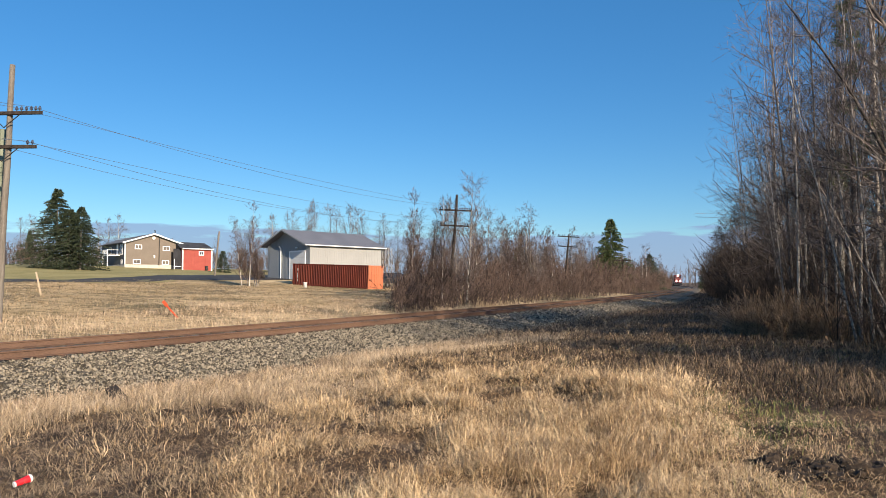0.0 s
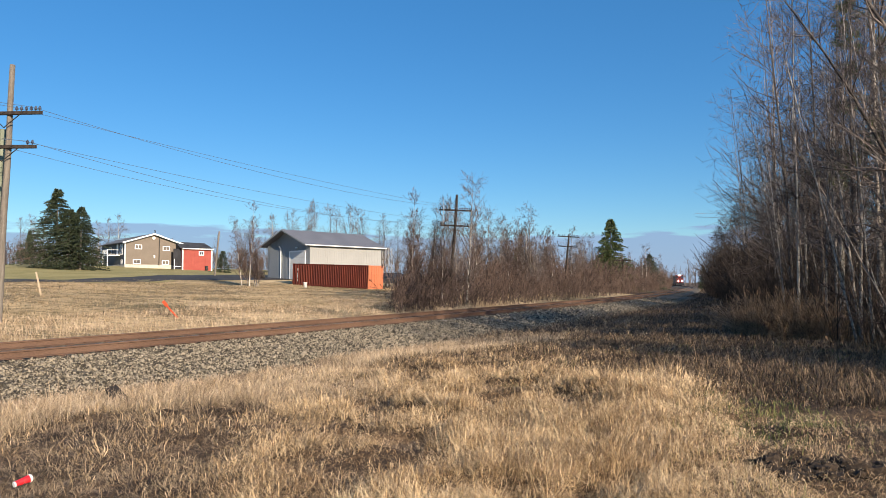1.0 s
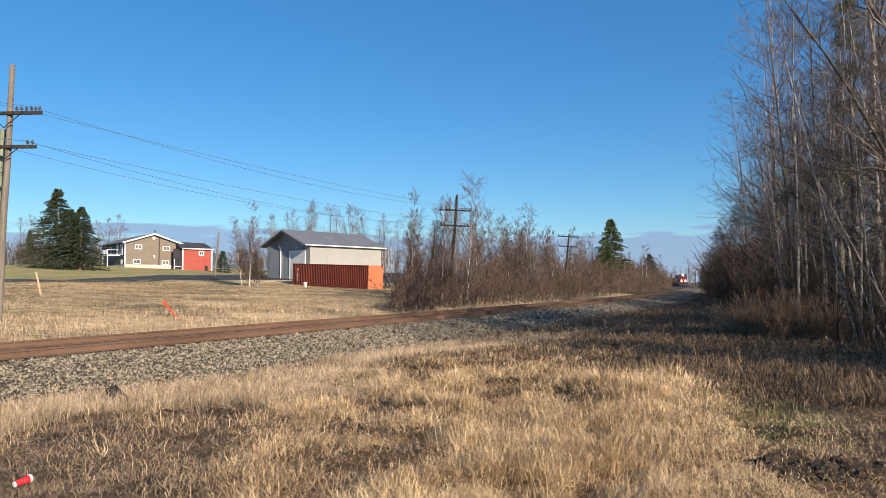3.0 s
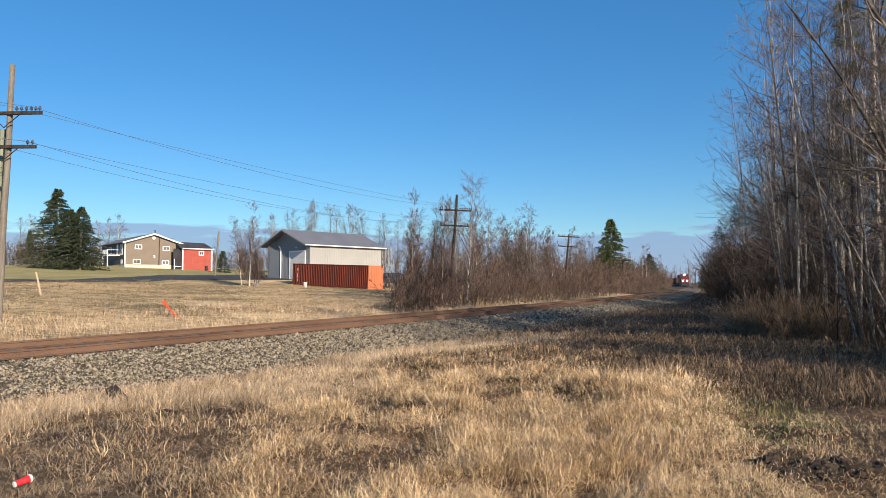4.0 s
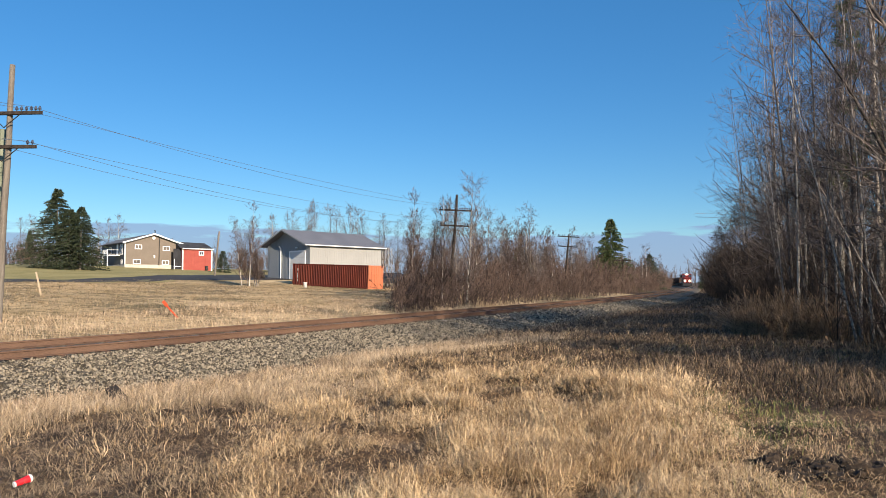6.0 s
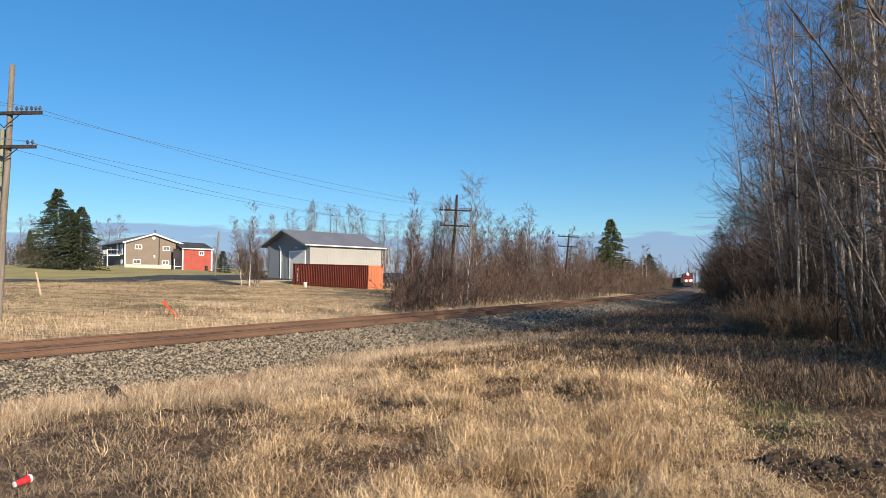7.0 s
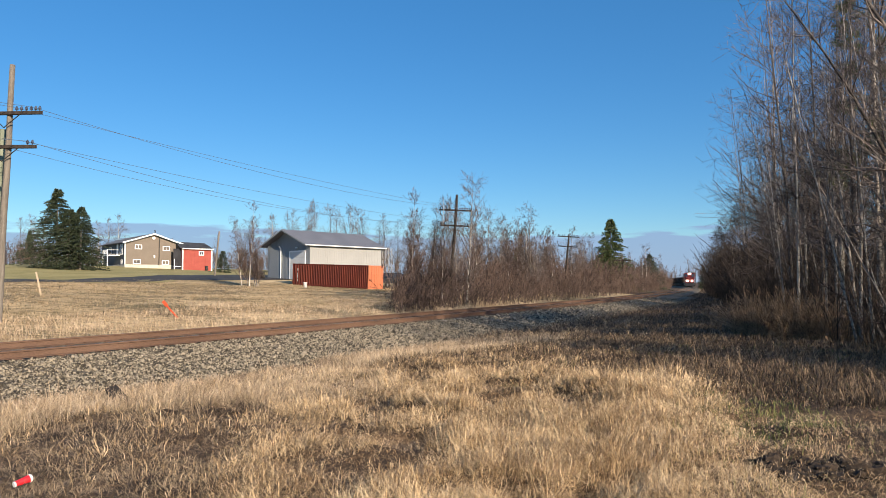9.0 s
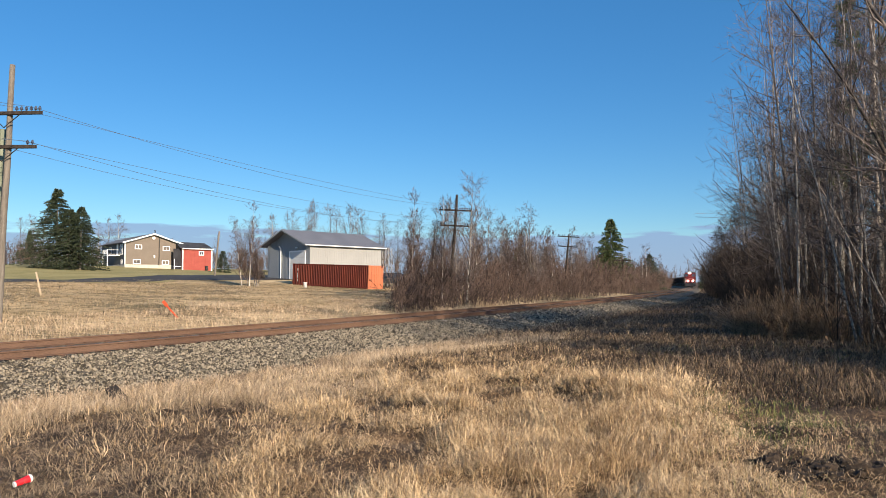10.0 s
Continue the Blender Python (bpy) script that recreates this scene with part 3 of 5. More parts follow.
def container():
    c = thing("shipping_container", pose(-8.15, 76.0, 0.86, 0, -1.9, 144), "long rust-red steel shipping container with sunlit orange end doors", "container")
    L, W, H = 12.19, 2.44, 2.59
    # the origin is the near bottom corner, x runs along the long side, -y into the box
    n = 43
    out = []
    for i in range(n):
        x = 0.12 + i * (L - 0.24) / n
        p = (L - 0.24) / n
        out += [(x, 0.0), (x + p * 0.28, 0.0), (x + p * 0.45, -0.12), (x + p * 0.83, -0.12)]
    out.append((L - 0.12, 0.0))
    g = Shape()
    v = [(x, y, 0.16) for x, y in out] + [(x, y, H - 0.1) for x, y in out]
    m = len(out)
    g.add(v, [(i, i + 1, m + i + 1, m + i) for i in range(m - 1)])
    side_wall = part("side_panel", g, BOX_SHADED, c, "corrugated rust-red side")
    part("back_panel", Shape().box(0.1, L - 0.1, -W, -W + 0.06, 0.16, H - 0.1), BOX_SHADED, c)
    part("roof", Shape().box(0.05, L - 0.05, -W + 0.05, -0.05, H - 0.09, H - 0.03, 0.01), BOX_SHADED, c)
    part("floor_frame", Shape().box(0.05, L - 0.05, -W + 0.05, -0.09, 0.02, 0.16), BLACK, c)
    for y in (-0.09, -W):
        part("bottom_rail", Shape().box(0, L, y, y + 0.09, 0.02, 0.17, 0.01), BOX_SHADED, c)
        part("top_rail", Shape().box(0, L, y, y + 0.09, H - 0.11, H, 0.01), BOX_SHADED, c)
    for x in (0.0, L - 0.14):
        for y in (-0.14, -W):
            part("corner_post", Shape().box(x, x + 0.14, y, y + 0.14, 0, H, 0.012), BOX_SUNLIT if x == 0 else BOX_SHADED, c)
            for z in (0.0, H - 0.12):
                part("corner_casting", Shape().box(x - 0.008, x + 0.17, y - 0.008, y + 0.165, z, z + 0.125, 0.01), BOX_SUNLIT if x == 0 else BOX_SHADED, c)
    part("end_wall", Shape().box(L - 0.08, L - 0.02, -W + 0.1, -0.1, 0.1, H - 0.1), BOX_SHADED, c)
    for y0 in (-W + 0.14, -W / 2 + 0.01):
        d = part("door", Shape().box(0.0, 0.06, y0, y0 + W / 2 - 0.15, 0.15, H - 0.12, 0.01), BOX_SUNLIT, c, "sunlit orange end door")
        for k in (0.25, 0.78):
            part("lock_bar", Shape().tube([(-0.03, y0 + k, 0.15), (-0.03, y0 + k, H - 0.13)], 0.02, 6), BOX_SUNLIT, d)
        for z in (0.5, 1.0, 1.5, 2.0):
            part("rib", Shape().box(-0.022, 0.0, y0 + 0.05, y0 + W / 2 - 0.2, z, z + 0.22, 0.008), BOX_SUNLIT, d)
    part("door_header", Shape().box(0.0, 0.08, -W + 0.1, -0.1, H - 0.12, H - 0.01, 0.01), BOX_SUNLIT, c)
    part("door_sill", Shape().box(0.0, 0.08, -W + 0.1, -0.1, 0.02, 0.15, 0.01), BOX_SUNLIT, c)
    # faded markings that cannot be read
    for i, hgt in enumerate((0.5, 0.75, 0.35, 0.55)):
        part("marking", Shape().box(L - 0.95, L - 0.83, 0.002, 0.006, 0.5 + i * 0.42, 0.5 + i * 0.42 + hgt * 0.5), DOOR_GREY, c, "faded pale marking")
    return c


bungalow()
red_annex()
steel_barn()
container()

# pallet-like dunnage under the raised near end of the container
for k in (0.3, 4.2, 8.0):
    bx = pose(-8.15, 76.0, 0.86, 0, -1.9, 144) @ Matrix.Translation((k + 0.2, -1.2, 0))
    g = Shape().box(-0.1, 0.1, -1.3, 1.3, -0.5, 0.015, 0.01)
    tagged(new("timber_block", g.mesh("timber_block", TIE)), "dark timber block under a container", "timber", "blocks under the container").matrix_world = bx


def bucket(x, y):
    b = thing("bucket", on_ground(x, y), "white plastic pail on the ground beside a container", "bucket")
    ring = [(0.13, 0.0), (0.15, 0.36), (0.165, 0.37), (0.165, 0.40), (0.14, 0.40), (0.125, 0.04)]
    g, n = Shape(), 20
    v = [(r * math.cos(a * 6.2832 / n), r * math.sin(a * 6.2832 / n), z) for r, z in ring for a in range(n)]
    g.add(v, [(i * n + j, i * n + (j + 1) % n, (i + 1) * n + (j + 1) % n, (i + 1) * n + j) for i in range(len(ring) - 1) for j in range(n)] + [tuple(range(n))])
    part("pail", g, CUP_WHITE, b, smooth=True)
    part("lid", Shape().tube([(0, 0, 0.39), (0, 0, 0.425)], 0.17, 20), CUP_WHITE, b)
    b.scale = (1.4, 1.4, 1.45)


bucket(-15.2, 76.8)


def wheel(parent, x, y, r, w):
    t = part("tyre", Shape().tube([(x - w / 2, y, r), (x - w / 2 + 0.03, y, r), (x + w / 2 - 0.03, y, r), (x + w / 2, y, r)], [r * 0.86, r, r, r * 0.86], 18), BLACK, parent)
    part("rim", Shape().tube([(x - w / 2 - 0.01, y, r), (x + w / 2 + 0.01, y, r)], r * 0.5, 14), PLASTIC_GREY, t)


def pickup(m, label):
    c = thing("pickup_truck", m, label, "vehicle")
    prof = [(-2.7, 0.5), (2.6, 0.5), (2.7, 0.75), (2.65, 1.05), (1.3, 1.15), (0.75, 1.78), (-0.75, 1.8), (-0.95, 1.15), (-2.7, 1.15)]
    body = Shape()
    n = len(prof)
    v = [(-0.95 + (0.14 if z > 1.3 else 0), y, z) for y, z in prof] + [(0.95 - (0.14 if z > 1.3 else 0), y, z) for y, z in prof]
    body.add(v, [tuple(range(n)), tuple(range(2 * n - 1, n - 1, -1))] + [(i, i + n, (i + 1) % n + n, (i + 1) % n) for i in range(n)])
    part("body", body, CAR_PAINT, c)
    part("windscreen", Shape().add([(-0.78, 1.28, 1.19), (0.78, 1.28, 1.19), (0.72, 0.82, 1.73), (-0.72, 0.82, 1.73)], [(0, 1, 2, 3)]), PANE, c)
    for sgn in (-1, 1):
        part("side_window", Shape().box(sgn * 0.9 - 0.01, sgn * 0.9 + 0.01, -0.7, 0.7, 1.25, 1.66), PANE, c)
    for sx in (-0.85, 0.85):
        for sy in (-1.75, 1.7):
            wheel(c, sx, sy, 0.38, 0.25)
    part("headlight", Shape().box(-0.9, -0.6, 2.64, 2.72, 0.8, 1.0), TRIM, c)
    part("headlight", Shape().box(0.6, 0.9, 2.64, 2.72, 0.8, 1.0), TRIM, c)
    part("bumper", Shape().box(-0.95, 0.95, 2.6, 2.78, 0.45, 0.68, 0.03), PLASTIC_GREY, c)
    return c


def quad_bike(m):
    q = thing("quad_bike", m, "dark quad bike parked beside a steel shed", "vehicle")
    part("body", Shape().box(-0.32, 0.32, -0.85, 0.8, 0.45, 0.8, 0.1).box(-0.5, 0.5, 0.45, 0.95, 0.7, 0.85, 0.05).box(-0.5, 0.5, -0.95, -0.4, 0.7, 0.85, 0.05), BLACK, q)
    part("seat", Shape().box(-0.2, 0.2, -0.6, 0.25, 0.8, 0.98, 0.06), BLACK, q)
    part("handlebar", Shape().tube([(-0.4, 0.35, 1.18), (0, 0.45, 1.1), (0.4, 0.35, 1.18)], 0.02, 6).tube([(0, 0.45, 0.8), (0, 0.42, 1.1)], 0.04, 6), BLACK, q)
    for sx in (-0.42, 0.42):
        for sy in (-0.62, 0.65):
            wheel(q, sx, sy, 0.3, 0.24)


pickup(on_ground(-6.1, 84.0, -40), "dark pickup truck parked behind a red container")
quad_bike(on_ground(-24.4, 92.5, 30))

# ---- poles and wires along the line ----
def crossarm(parent, z, half, y, pins, material):
    arm = part("crossarm", Shape().box(-half, half, y - 0.055, y + 0.055, z - 0.06, z + 0.06, 0.008), material, parent, "wooden crossarm")
    for x in pins:
        g = Shape().tube([(x, y, z + 0.05), (x, y, z + 0.13)], 0.014, 6)
        part("pin", g, BLACK, arm)
        part("insulator", Shape().tube([(x, y, z + 0.11), (x, y, z + 0.14), (x, y, z + 0.2), (x, y, z + 0.245)], [0.05, 0.055, 0.04, 0.02], 8), GLASS_INS, arm, "glass insulator")
    for sgn in (-1, 1):
        part("brace", Shape().tube([(sgn * min(half * 0.5, 0.62), y - 0.07, z - 0.05), (0.0, y - 0.13, z - 0.55)], 0.018, 5), BLACK, arm, "steel brace")
    return arm


def telegraph_pole(m, height, r, arms, material, label, wide=1.0):
    p = thing("telegraph_pole", m, label, "utility pole", "poles along the railway")
    zs = np.linspace(-1.2, height, 9)
    part("pole", Shape().tube([(0.012 * math.sin(z * 1.3), 0.01 * math.cos(z), z) for z in zs], np.linspace(r * 1.15, r * 0.78, 9), 12), material, p, smooth=True)
    for z, half, pins in arms:
        crossarm(p, z, half * wide, -r * 0.95, [x * wide for x in pins], POLE_DARK)
    return p


PINS1 = [-1.05, -0.9, -0.62, -0.42, 0.3, 0.46, 0.62, 0.78, 0.93, 1.06]
PINS2 = [-0.95, -0.7, 0.72, 0.88]
ARMS = [(0, 1.13, PINS1), (-1.22, 1.0, PINS2)]


def arms_at(top, drop):
    return [(top - drop, 1.13, PINS1), (top - drop - 1.22, 1.0, PINS2)]


P1 = pose(-15.95, 25.0, 0.1, 0, 1.95, -12)
P2 = pose(0.55, 55.0, 0.3, 0, 4.2, -20)
P3 = pose(15.0, 86.0, 0.5, 0, 5.0, -24)
P4 = pose(31.0, 120.0, 0.1, 0, 0, -24)
telegraph_pole(P1, 9.4, 0.118, arms_at(9.4, 1.8), POLE, "tall weathered wooden pole with two crossarms and insulators", 1.28)
for m, hgt in ((P2, 8.25), (P3, 7.1), (P4, 5.6)):
    telegraph_pole(m, hgt, 0.13, arms_at(hgt, 1.25 if m is P2 else 0.35), POLE_DARK, "dark leaning telegraph pole with two crossarms", 1.22)
back = thing("utility_pole", pose(-17.75, 27.5, 0.1, 0, 1.5, 0), "greenish treated wooden pole behind another pole", "utility pole")
part("pole", Shape().tube([(0, 0, z) for z in np.linspace(-1, 7.6, 6)], np.linspace(0.17, 0.13, 6), 12), POLE_GREEN, back, smooth=True)
yard = thing("utility_pole", on_ground(-31.5, 96.0, 0, 0, (0, 5)), "thin leaning pole beside the driveway", "utility pole")
part("pole", Shape().tube([(0, 0, z) for z in np.linspace(-0.8, 6.2, 5)], np.linspace(0.13, 0.1, 5), 10), POLE, yard, smooth=True)


def span(a, b, sag, r, label):
    a, b = Vector(a), Vector(b)
    pts = [tuple(a.lerp(b, t) - Vector((0, 0, 4 * sag * t * (1 - t)))) for t in np.linspace(0, 1, 25)]
    ob = new("overhead_wire", Shape().tube(pts, r, 5).mesh("overhead_wire", WIRE))
    return tagged(ob, label, "wire", "overhead wires")


top1, top2 = 9.4 - 1.8, 8.25 - 1.25
for x, lvl, sag in ((0.3, 0, 0.25), (1.06, 0, 0.7), (0.72, 1, 0.35), (-0.95, 1, 0.8), (0.88, 1, 0.95)):
    z1, z2 = (top1 + 0.2, top2 + 0.2) if lvl == 0 else (top1 - 1.02, top2 - 1.02)
    span(P1 @ Vector((x, -0.14, z1)), P2 @ Vector((x, -0.12, z2)), sag, 0.0075, "thin dark wire sagging between telegraph poles")
    span(P1 @ Vector((x, -0.14, z1)), (P1 @ Vector((x, -0.14, z1))) + Vector((-17, -30, 0)), sag, 0.0075, "thin dark wire sagging between telegraph poles")

# ---- trees, shrubs, grass ----
def tubes(lines, n):
    """Tapered tubes with n sides along polylines that all have the same number of points: arrays (k, p, 3) and (k, p)."""
    P, R = lines
    k, p, _ = P.shape
    d = np.gradient(P, axis=1)
    d /= np.linalg.norm(d, axis=2, keepdims=True) + 1e-9
    ref = np.where(np.abs(d[..., :1]) < 0.8, np.array([1.0, 0, 0]), np.array([0, 1.0, 0]))
    a = np.cross(d, ref)
    a /= np.linalg.norm(a, axis=2, keepdims=True) + 1e-9
    b = np.cross(d, a)
    t = np.arange(n) * 2 * np.pi / n
    V = P[:, :, None] + R[:, :, None, None] * (np.cos(t)[:, None] * a[:, :, None] + np.sin(t)[:, None] * b[:, :, None])
    i, j = np.meshgrid(np.arange(p - 1), np.arange(n), indexing="ij")
    q0, q1 = i * n + j, i * n + (j + 1) % n
    q2, q3 = q1 + n, q0 + n
    T = np.stack([np.stack([q0, q1, q2], -1), np.stack([q0, q2, q3], -1)], 2).reshape(-1, 3)
    return V.reshape(-1, 3), (T[None] + (np.arange(k) * p * n)[:, None, None]).reshape(-1, 3)


def offshoots(rng, P, R, per, length, spread_, lift, pts, thin, low=0.25, least=0.006, crook=0.16):
    """Branches from polylines: per of them on each parent."""
    k, p, _ = P.shape
    own = np.repeat(np.arange(k), per)
    m = len(own)
    f = (low + (1.0 - low) * rng.uniform(0, 1, m) ** (1.25 if k == 1 else 1.0)) * (p - 1) * 0.99
    i = np.minimum(f.astype(int), p - 2)
    w = (f - i)[:, None]
    start = P[own, i] * (1 - w) + P[own, i + 1] * w
    r0 = (R[own, i] * (1 - w[:, 0]) + R[own, i + 1] * w[:, 0]) * thin
    along = P[own, i + 1] - P[own, i]
    along /= np.linalg.norm(along, axis=1, keepdims=True) + 1e-9
    out = rng.normal(0, 1, (m, 3))
    out -= (out * along).sum(1, keepdims=True) * along
    out /= np.linalg.norm(out, axis=1, keepdims=True) + 1e-9
    s = rng.normal(spread_, 0.22, (m, 1))
    d = along * np.cos(s) + out * np.sin(s)
    L = length * rng.uniform(0.45, 1.15, m) * (1.2 - 0.82 * f / (p - 1))
    if k > 1:
        size = np.linalg.norm(np.diff(P, axis=1), axis=2).sum(1)
        L = L * np.clip(size / size.mean(), 0.2, 1.8)[own]
    step = (L / (pts - 1))[:, None]
    Q = [start]
    for _ in range(pts - 1):
        d = d + np.array([0, 0, lift]) + rng.normal(0, crook, (m, 3))
        d /= np.linalg.norm(d, axis=1, keepdims=True)
        Q.append(Q[-1] + d * step)
    Q = np.stack(Q, 1)
    taper = np.linspace(1.0, 0.35, pts)
    return Q, np.maximum(r0[:, None] * taper, least)


def bare_tree_meshes(name, seed, height, r, n1, len1, per2, per3, bark, twig, lean=0.04, lift=0.18, start=0.25, least=0.006, angle=0.75, crook=0.16, bow=0.0):
    """Trunk and crown; bow bends the trunk over towards +x, more and more on its way up."""
    rng = np.random.RandomState(seed)
    p = 12
    zs = np.linspace(-0.3, height, p)
    wob = np.cumsum(rng.normal(0, 0.014 * height / 10, (p, 2)), 0) + np.outer(zs, rng.normal(0, lean, 2))
    wob[:, 0] += bow * height * (np.maximum(zs, 0) / height) ** 1.6
    P = np.concatenate([wob, zs[:, None]], 1)[None]
    R = np.maximum(r * (1 - zs / height * 0.93), 0.012)[None]
    R[0, 0] *= 1.35
    trunk = big_mesh(name + "_trunk", *tubes((P, R), 6), bark, True)
    B1 = offshoots(rng, P, R, n1, len1, angle, lift, 6, 0.55, start, least, crook)
    B2 = offshoots(rng, *B1, per2, len1 * 0.5, 0.7, lift * 0.7, 4, 0.6, 0.15, least, crook * 1.2)
    pieces = [tubes(B1, 4), tubes(B2, 3)]
    if per3:
        pieces.append(tubes(offshoots(rng, *B2, per3, len1 * 0.24, 0.65, 0.08, 2, 0.65, 0.15, least), 3))
    crown = big_mesh(name + "_crown", *merged(pieces), twig)
    return trunk, crown


def bare_tree(meshes, m, scale, label, group, name="bare_tree"):
    t = thing(name, m, label, "tree", group)
    t.scale = (scale, scale, scale)
    part("trunk", meshes[0], None, t)
    part("crown", meshes[1], None, t, "leafless branches and twigs")
    return t


ASPEN = [bare_tree_meshes("aspen%d" % i, 20 + i, 12.5, (0.07, 0.05, 0.055, 0.05, 0.045, 0.06)[i], 30, 2.8, 5, 3, BARK_PALE if i % 2 == 0 else BARK, TWIG, 0.035, 0.08, 0.25, 0.004, 0.9, 0.2) for i in range(6)]
POLES = [bare_tree_meshes("sapling%d" % i, 120 + i, 7.5, 0.03, 14, 1.6, 5, 2, BARK_PALE if i < 2 else BARK, TWIG_DARK, 0.07, 0.1, 0.15, 0.0035, 0.85, 0.2) for i in range(3)]
ALDER = [bare_tree_meshes("alder%d" % i, 40 + i, 6.5, 0.06, 26, 2.8, 6, 4, BARK, TWIG_DARK, 0.12, 0.05, 0.08, 0.006, 1.0, 0.24) for i in range(3)]
BIRCH = [bare_tree_meshes("birch%d" % i, 60 + i, 9.0, 0.065, 54, 2.0, 6, 3, BARK_PALE, TWIG_RED, 0.05, 0.15, 0.12, 0.007, 0.65, 0.15) for i in range(3)]
FAR = [bare_tree_meshes("far%d" % i, 80 + i, 12.0, 0.11, 50, 3.8, 5, 3, BARK_PALE if i < 2 else BARK, TWIG, 0.03, 0.09, 0.14, 0.011, 0.75, 0.17) for i in range(3)]

rng = np.random.RandomState(11)


def wood_edge(y):
    return np.interp(y, [-30, 5, 14, 20, 30, 65, 98, 130, 220, 320], [12, 9.6, 10.2, 11.2, 14.4, 27.0, 37.9, 50.8, 86.2, 113])


# the wood beside the track: tall pale aspens behind a fringe of alder
def plant_wood():
    placed = []
    while len(placed) < 54:
        y = 13 + 58 * rng.uniform() ** 1.25
        x = wood_edge(y) + 0.3 + 9 * rng.uniform() ** 1.2
        if any((x - a) ** 2 + (y - b) ** 2 < 0.6 for a, b in placed):
            continue
        placed.append((x, y))
        bare_tree(ASPEN[rng.randint(6)], on_ground(x, y, rng.uniform(0, 360), 0.1, (rng.normal(0, 3), rng.normal(0, 3))), rng.uniform(0.85, 1.2), "tall slender leafless aspen in a dense wood", "aspens beside the track")
    # pale stems at the very edge, and tall trees abreast of the camera that throw long shadows
    for i in range(16):
        y = 13.5 + 14 * rng.uniform()
        x = wood_edge(y) + rng.uniform(-0.5, 1.0)
        bare_tree(ASPEN[2 * rng.randint(3)], on_ground(x, y, rng.uniform(0, 360), 0.1, (rng.normal(0, 4), rng.normal(0, 4))), rng.uniform(0.65, 0.95), "slender pale-barked aspen at the edge of a wood", "aspens beside the track")
    for i in range(11):
        y = rng.uniform(0, 10)
        bare_tree(ASPEN[rng.randint(6)], on_ground(rng.uniform(13, 23), y, rng.uniform(0, 360), 0.1), rng.uniform(0.8, 1.15), "tall slender leafless aspen in a dense wood", "aspens beside the track")
    for i in range(56):
        y = 12.5 + 22 * rng.uniform()
        x = wood_edge(y) + rng.uniform(-0.3, 5.0)
        bare_tree(POLES[rng.randint(3)], on_ground(x, y, rng.uniform(0, 360), 0.1, (rng.normal(0, 8), rng.normal(0, 8))), rng.uniform(0.6, 1.15), "thin crooked leafless sapling at the edge of a wood", "saplings beside the track", "sapling")
    for i in range(46):
        y = 17 + 110 * rng.uniform() ** 1.1
        x = wood_edge(y) + rng.uniform(-0.3, 3.5)
        bare_tree(ALDER[rng.randint(3)], on_ground(x, y, rng.uniform(0, 360), 0.1, (rng.normal(0, 6), rng.normal(0, 6))), rng.uniform(0.55, 0.95), "tangled leafless alder at the edge of the wood", "alders beside the track", "alder")
    for i in range(14):
        y = rng.uniform(1, 13)
        x = wood_edge(y) + rng.uniform(1.5, 9.0)
        bare_tree(ALDER[rng.randint(3)], on_ground(x, y, rng.uniform(0, 360), 0.1, (rng.normal(0, 5), rng.normal(0, 5))), rng.uniform(0.6, 0.95), "tangled leafless alder at the edge of the wood", "alders beside the track", "alder")
    for i in range(30):
        y = rng.uniform(45, 130)
        bare_tree(ALDER[rng.randint(3)], on_ground(wood_edge(y) + rng.uniform(-0.8, 3.5), y, rng.uniform(0, 360), 0.1), rng.uniform(0.9, 1.25), "tangled leafless alder at the edge of the wood", "alders beside the track", "alder")
    for i in range(30):
        y = rng.uniform(24, 105)
        bare_tree(ASPEN[rng.randint(6)], on_ground(wood_edge(y) + rng.uniform(4, 20), y, rng.uniform(0, 360), 0.1), rng.uniform(0.9, 1.2), "tall slender leafless aspen deep in a wood", "aspens beside the track")
    for i in range(25):
        y = rng.uniform(75, 300)
        x = wood_edge(y) + 1 + rng.uniform(0, 14)
        bare_tree(FAR[rng.randint(3)], on_ground(x, y, rng.uniform(0, 360), 0.1), rng.uniform(0.6, 0.9), "leafless tree in a wood along the track", "trees beside the track")


plant_wood()
for x, y, s in ((13.9, 27.5, 1.3), (15.3, 31.5, 1.38), (13.6, 24.0, 1.25), (12.9, 20.5, 1.2), (18.2, 38.0, 1.1), (16.6, 34.0, 1.1), (14.9, 29.0, 1.1)):
    bare_tree(ASPEN[rng.randint(6)], on_ground(x, y, rng.uniform(0, 360), 0.1), s, "very tall leafless aspen at the edge of a wood", "aspens beside the track")
# old limbs that bow out of the wood over the open grass
OVER = bare_tree_meshes("overhang", 71, 10.5, 0.08, 18, 2.4, 5, 2, BARK, TWIG, 0.0, 0.08, 0.3, 0.005, 0.85, 0.24, 0.48)
for x, y, turn, size in ((11.9, 16.2, 176, 0.95), (12.8, 15.2, 166, 1.2)):
    bare_tree(OVER, on_ground(x, y, turn, 0.1), size, "leafless tree bowed out over the grass", "leaning trees")


